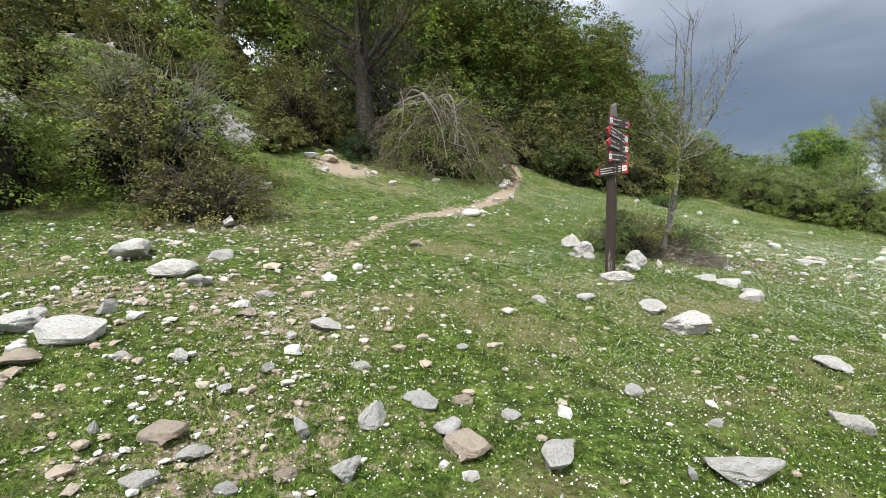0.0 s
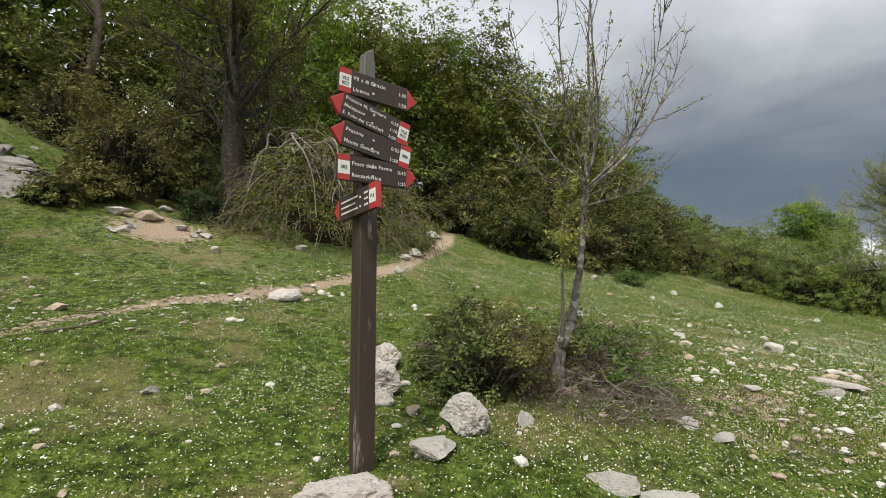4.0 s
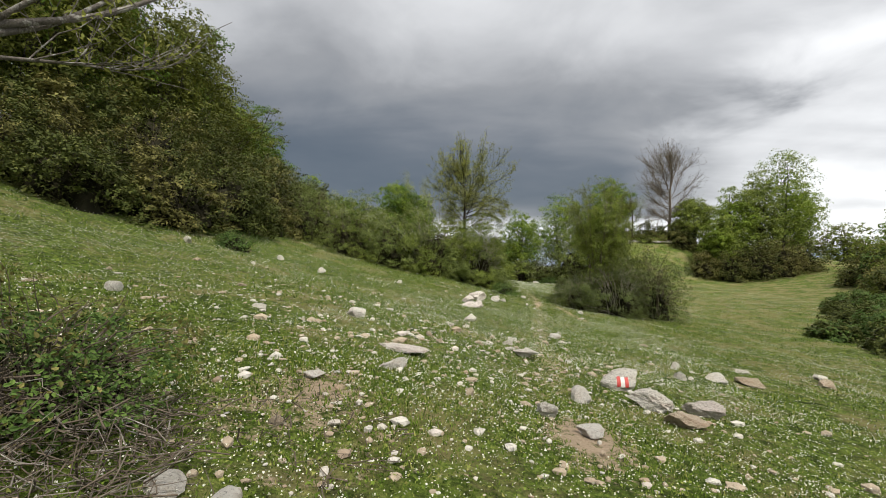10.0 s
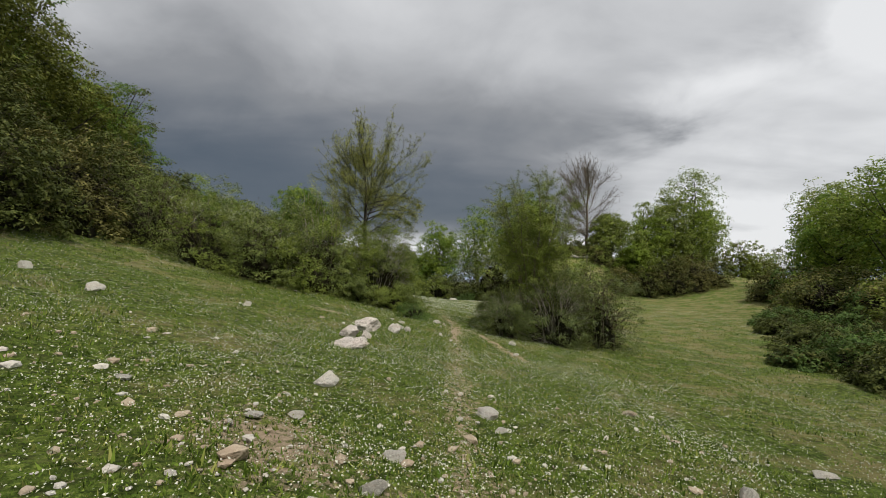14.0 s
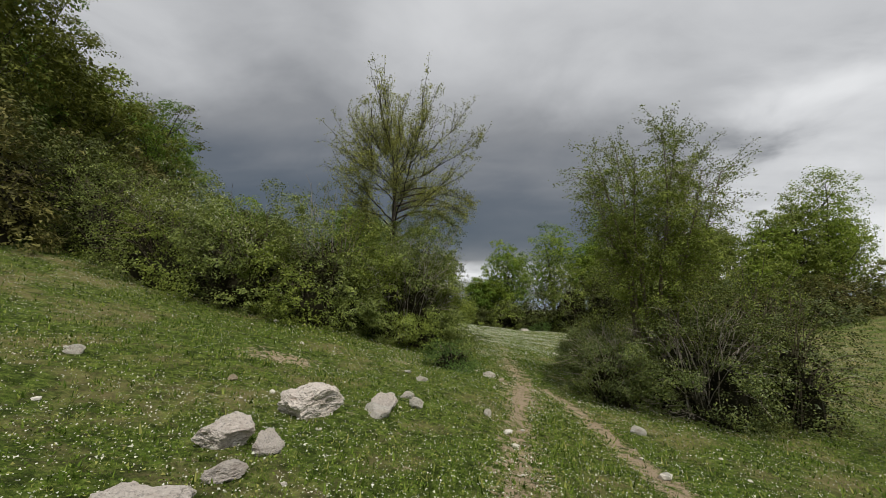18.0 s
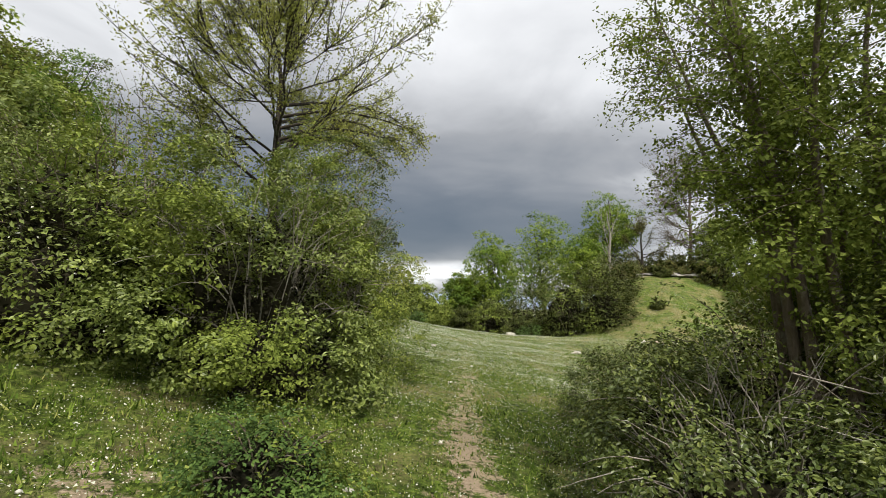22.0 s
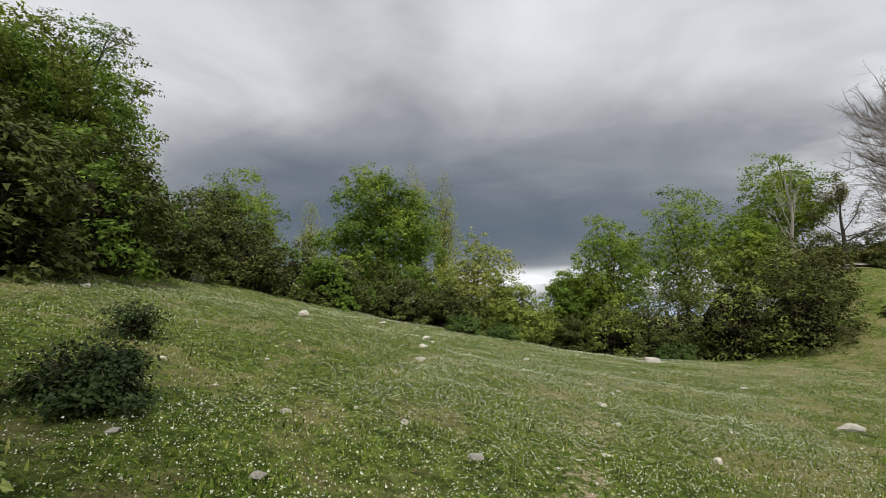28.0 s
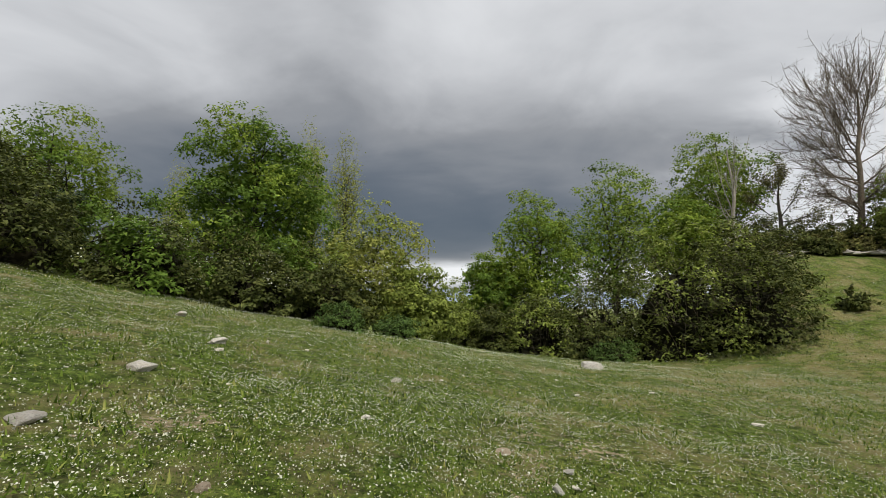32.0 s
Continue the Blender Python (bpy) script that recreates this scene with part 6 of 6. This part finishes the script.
for x, y, sx, sy, sz, turn, k, label in (
    (0.95, 6.4, 1.0, 0.32, 0.07, -28, 4, "long low grey ridge of limestone in the turf"),
    (1.22, 15.95, 0.62, 0.46, 0.36, 15, 0, "large pale limestone boulder beside the track"),
    (1.76, 16.7, 0.3, 0.24, 0.2, 40, 1, "dark-pitted squat rock beside the boulder"),
    (2.02, 17.1, 0.22, 0.18, 0.15, 70, 2, "small pale rock beyond the squat one"),
    (0.97, 14.95, 0.44, 0.34, 0.28, 30, 3, "rounded pale rock below the boulder"),
    (1.33, 14.95, 0.26, 0.22, 0.2, 100, 1, "small pale rock between the boulders"),
    (1.3, 14.45, 0.3, 0.16, 0.14, 60, 4, "narrow flat rock in the turf"),
    (1.25, 13.75, 0.62, 0.46, 0.22, 10, 1, "broad low pale rock with weathered ribs"),
    (-1.3, 0.78, 0.36, 0.3, 0.3, 60, 4, "upright cream rock beside the bramble bush"),
    (-0.74, 0.42, 0.36, 0.3, 0.32, 10, 0, "broken pale rock below the upright one"),
    (0.2, 0.58, 0.34, 0.28, 0.32, 25, 2, "jagged white rock near the signpost"),
    (-4.25, 0.78, 0.5, 0.36, 0.22, 80, 1, "flat pale rock at the edge of the footpath"),
    (2.08, -1.62, 0.52, 0.4, 0.27, 40, 3, "large lumpy white rock in the turf"),
    (0.56, -0.55, 0.52, 0.38, 0.16, 70, 4, "flat pale rock at the foot of the signpost"),
    (3.98, 6.18, 0.50, 0.27, 0.25, -42, 2, "grey ribbed rock in a row beside the mark"),
    (4.52, 6.12, 0.44, 0.24, 0.21, -35, 3, "pale ribbed rock in a row beside the mark"),
):
    rock(x, y, sx, sy, sz, turn, k, label, meshes=BOULDERS)
rock(4.16, 5.62, 0.42, 0.27, 0.18, -30, 2, "tan flat-topped rock at the end of the row")
count = 0
for area, rows in (("by the start of the path", ROCKS_START), ("on the worn slope", ROCKS_SLOPE), ("near the signpost", ROCKS_POST), ("at the turn of the path", ROCKS_TURN), ("beside the marked stone", ROCKS_MARK), ("along the track", ROCKS_DELL), ("at the gap in the bushes", ROCKS_GAP), ("in the far meadow", ROCKS_FAR)):
    for x, y, w, h in rows:
        count += 1
        kind = "tan" if count % 6 == 2 else "grey weathered" if count % 6 == 5 else "pale"
        size = "large" if w > 0.5 else "small" if w < 0.22 else "squat"
        rock(x, y, 0.86 * w, 0.86 * w * (0.66 + 0.25 * math.sin(count)), min(max(0.68 * h, 0.34 * w), 0.6 * w), 137.5 * count, count % 18, f"{size} {kind} limestone rock {area}")
rock(-9.4, -8.3, 1.5, 1.4, 1.4, 20, 3, "big grey boulder in the bushes on the hillside", meshes=CRAGS)
rng = np.random.default_rng(9)
for i in range(90):
    if i < 52:
        row = i % 4
        x, y = -10.25 - 0.55 * row + rng.normal(0, 0.16), rng.uniform(-5.6, -2.2) - 0.12 * row
        w = rng.uniform(0.22, 1.05) * (1.0 if row < 2 else 0.75)
    else:
        x, y = rng.uniform(-17.5, -11.0), rng.uniform(-9.5, -1.0)
        w = rng.uniform(0.18, 0.6)
    rock(x, y, w * 0.7, w, w * rng.uniform(0.4, 0.75), rng.uniform(-35, 35), i % 5, "jagged grey limestone of the hillside outcrop", 0.5, "limestone outcrop", CRAGS, rng.uniform(-22, 22))
for i in range(14):
    x, y = -9.0 + rng.normal(0, 0.5), -0.6 + rng.normal(0, 0.7)
    w = rng.uniform(0.1, 0.34)
    rock(x, y, w, w * 0.8, w * 0.5, rng.uniform(0, 360), i % 18, "pale broken stone on the bare earth below the outcrop", 0.3, "limestone outcrop")
for i in range(16):
    x, y = 15.4 + 0.42 * i + rng.normal(0, 0.3), 61.6 + rng.normal(0, 0.5)
    rock(x, y, rng.uniform(0.8, 1.9), rng.uniform(0.6, 1.0), rng.uniform(0.16, 0.3), rng.uniform(-20, 20), i % 5, "flat grey stone slab of the ledge on the knoll", 0.25, "stone ledge on the knoll", CRAGS)


def trail_mark():
    """A red, white and red trail sign painted on the face of one stone."""
    x, y = 3.78, 6.85
    ob = rock(x, y, 0.48, 0.38, 0.32, 12, 0, "pale rock with a red and white painted trail mark")
    m = ob.matrix_basis
    pts = [m @ v.co for v in ob.data.vertices]
    polys = [list(p.vertices) for p in ob.data.polygons]
    tree_of = BVHTree.FromPolygons(pts, polys)
    back = m.inverted()
    top = ground_z(x, y)
    for k, mat, name in ((-1, M_FLAKE, "red_stripe"), (0, M_WHITE, "white_stripe"), (1, M_FLAKE, "red_stripe")):
        vs, fs = [], []
        for i in range(5):
            for j in range(7):
                a, b = x + 0.01 + 0.046 * k + 0.042 * (i / 4 - 0.5), top + 0.055 + 0.11 * j / 6 + 0.006 * math.sin(5 * i + j + k)
                hit = tree_of.ray_cast(Vector((a, y - 2, b)), Vector((0, 1, 0)))
                p = hit[0] + hit[1] * 0.004 if hit[0] else Vector((a, y - 0.1, b))
                vs.append(tuple(back @ p))
        fs = [(i * 7 + j, (i + 1) * 7 + j, (i + 1) * 7 + j + 1, i * 7 + j + 1) for i in range(4) for j in range(6)]
        part_mesh(name, vs, fs, mat, ob, "", True)


trail_mark()


# ---- turf, flowers and pebbles ----
def middle(y):
    """The line walked, as x over y, where the turf is seen closest."""
    return np.interp(y, (-7, -3, 0, 3, 8, 20, 40), (3.6, 2.6, 1.9, 2.3, 2.8, 3.4, 2.7))


def strewn(rng, n, y0, y1, left, right):
    """Random places on the meadow between the given distances from the line walked."""
    y = rng.uniform(y0, y1, n)
    x = middle(y) + rng.uniform(-left, right, n)
    return x, y


def drifts(x, y, seed):
    """0 to 1: where a plant stands thick and where it is sparse, in ragged patches of two sizes."""
    total = 0.0
    for cell, share in ((1.3, 0.55), (0.42, 0.45)):
        u, v = np.asarray(x, float) / cell + 7.3 * seed, np.asarray(y, float) / cell - 3.1 * seed
        i, j = np.floor(u), np.floor(v)
        f, g = u - i, v - j
        f, g = f * f * (3 - 2 * f), g * g * (3 - 2 * g)
        at = lambda a, b: np.abs(np.sin(a * 127.1 + b * 311.7 + seed * 74.7) * 43758.5453) % 1.0
        total = total + share * ((at(i, j) * (1 - f) + at(i + 1, j) * f) * (1 - g) + (at(i, j + 1) * (1 - f) + at(i + 1, j + 1) * f) * g)
    return np.clip(1.6 * total - 0.3, 0, 1)


def turf(name, seed, n, y0, y1, left, right, tall, wide, blades):
    rng = np.random.default_rng(seed)
    x, y = strewn(rng, n, y0, y1, left, right)
    keep = (wear(x, y) + rng.uniform(-0.25, 0.25, n) < 0.42) & (rng.uniform(0, 1, n) < 0.35 + 0.75 * drifts(x, y, 2.0))
    x, y = x[keep], y[keep]
    n = len(x)
    foot = np.repeat(np.stack([x, y, height(x, y) - 0.012], 1), blades, 0) + rng.normal(0, 0.012, (n * blades, 3)) * [1, 1, 0]
    m = len(foot)
    a = rng.uniform(0, 6.28, m)
    s = tall * rng.uniform(0.5, 1.3, (m, 1)) * np.repeat(0.6 + 0.6 * drifts(x, y, 4.0), blades)[:, None]
    lean = rng.uniform(0.2, 1.1, (m, 1))
    flat = np.stack([np.cos(a), np.sin(a), 0 * a], 1)
    side = np.stack([-np.sin(a), np.cos(a), 0 * a], 1) * wide
    tip = foot + flat * s * np.sin(lean) + np.array([0, 0, 1]) * s * np.cos(lean)
    v = np.stack([foot - side, foot + side, tip], 1).reshape(-1, 3)
    tagged(new(name, mesh_of(name, v, np.arange(3 * m).reshape(m, 3), M_GRASS)), "short green grass blades in uneven tufts", "grass", kind="stuff")


def herbs(seed, n, y0, y1, left, right, size):
    rng = np.random.default_rng(seed)
    x, y = strewn(rng, n, y0, y1, left, right)
    keep = (wear(x, y) < 0.5) & (rng.uniform(0, 1, n) < 0.3 + 0.8 * drifts(x, y, 5.5))
    x, y = x[keep], y[keep]
    at = np.stack([x, y, height(x, y) + rng.uniform(0.0, 0.025, len(x))], 1)
    v, f = leaves(rng, at, size * 1.2, 1.5, plain=True)
    tagged(new("clover_leaves", mesh_of("clover_leaves", v, f, M_GRASS)), "small broad green leaves low in the turf", "ground plants", kind="stuff")


def daisies(name, seed, n, y0, y1, left, right, size, tall, sides):
    """White flower heads: small discs, each tilted its own way, on the turf."""
    rng = np.random.default_rng(seed)
    x, y = strewn(rng, n, y0, y1, left, right)
    keep = (wear(x, y) < 0.5) & (rng.uniform(0, 1, n) < (0.45 + 0.6 * drifts(x, y, 1.0) ** 1.3) * np.interp(y, (-6, 0, 14, 17, 25, 29), (0.6, 1.0, 0.9, 0.4, 0.45, 1.0)))
    x, y = x[keep], y[keep]
    n = len(x)
    at = np.stack([x, y, height(x, y) + tall * rng.uniform(0.5, 1.2, n)], 1)
    up = rng.normal(0, 0.75 if sides == 3 else 0.4, (n, 3)) + [0, 0, 0.8]
    up /= np.linalg.norm(up, axis=1)[:, None]
    a = np.cross(up, rng.normal(0, 1, (n, 3)))
    a /= np.linalg.norm(a, axis=1)[:, None]
    b = np.cross(up, a)
    r = size * rng.uniform(0.6, 1.25, (n, 1, 1))
    ang = np.arange(sides) * 2 * np.pi / sides
    ring = at[:, None] + r * (np.cos(ang)[None, :, None] * a[:, None] + np.sin(ang)[None, :, None] * b[:, None])
    tagged(new(name, mesh_of(name, ring.reshape(-1, 3), np.arange(sides * n).reshape(n, sides), M_PETAL)), "tiny white daisies scattered through the turf", "flowers", kind="stuff")


def pebbles(name, seed, n, y0, y1, left, right, size, material, press):
    """Small loose stones, too many to count: low angular lumps."""
    rng = np.random.default_rng(seed)
    bm = bmesh.new()
    bmesh.ops.create_icosphere(bm, subdivisions=1, radius=1.0)
    ball = np.array([p.co for p in bm.verts])
    tri = np.array([[p.index for p in f.verts] for f in bm.faces])
    bm.free()
    x, y = strewn(rng, n, y0, y1, left, right)
    keep = rng.uniform(0, 1, n) < press(x, y)
    x, y = x[keep], y[keep]
    n = len(x)
    s = size * np.exp(rng.normal(0, 0.5, n))
    shape = rng.uniform(0.55, 1.2, (n, 1, 3)) * [1, 1, 0.55]
    turn = rng.uniform(0, 6.28, n)
    v = ball[None] * (1 + rng.normal(0, 0.16, (n, len(ball), 1))) * shape * s[:, None, None]
    c, q = np.cos(turn)[:, None], np.sin(turn)[:, None]
    v = np.stack([v[..., 0] * c - v[..., 1] * q + x[:, None], v[..., 0] * q + v[..., 1] * c + y[:, None], v[..., 2] + (height(x, y) + 0.22 * s)[:, None]], -1)
    f = (tri[None] + (np.arange(n) * len(ball))[:, None, None]).reshape(-1, 3)
    tagged(new(name, mesh_of(name, v.reshape(-1, 3), f, material)), "small loose pale stones lying in the grass", "stones", kind="stuff")


def stony(x, y):
    """Where loose stones lie thick: the worn start of the meadow, the turn below the little tree, and along the paths."""
    a = np.exp(-((y + 6) / 2.6) ** 2) * np.clip((4.5 - x) / 4, 0.1, 1)
    b = np.exp(-((y - 6.5) / 3.4) ** 2 - ((x - 1.6) / 3.2) ** 2) * 0.6
    c = 0.5 * wear(x, y) + 0.5 * np.exp(-(line_gap(x, y, FOOTPATH) / 0.7) ** 2)
    return np.clip(np.maximum.reduce([a, b, c]) * (0.35 + 0.9 * drifts(x, y, 7.0)) + 0.06, 0, 1)


turf("grass_near", 201, 170000, -7.5, 38, 2.6, 2.4, 0.034, 0.0042, 3)
turf("grass_slope", 202, 70000, -8, 6, 7.0, 2.6, 0.042, 0.006, 3)
turf("grass_wide", 203, 90000, 3, 46, 8.0, 7.0, 0.06, 0.008, 3)
herbs(204, 190000, -7.5, 38, 3.4, 3.0, 0.0155)
daisies("daisies_near", 205, 190000, -7.5, 40, 3.6, 3.2, 0.0062, 0.03, 4)
daisies("daisies_wide", 206, 300000, -7.5, 50, 11, 9, 0.0086, 0.04, 3)
daisies("daisies_far", 210, 110000, 4, 58, 14, 20, 0.0125, 0.05, 3)
turf("grass_far", 211, 70000, 8, 57, 13, 18, 0.085, 0.014, 2)
pebbles("loose_stones", 207, 8500, -8, 12, 8.5, 3.5, 0.021, M_STONE, stony)
pebbles("broken_stones", 212, 320, -8, 12, 8.5, 4.0, 0.038, M_STONE_PINK, stony)
pebbles("broken_tan_stones", 213, 420, -8, 12, 8.0, 4.0, 0.038, M_STONE_TAN, stony)
pebbles("tan_stones", 208, 10000, -8, 12, 8.0, 3.5, 0.022, M_STONE_TAN, stony)
pebbles("meadow_stones", 209, 2600, 10, 46, 7, 5, 0.024, M_STONE, lambda x, y: 0.10 + 0.5 * wear(x, y))
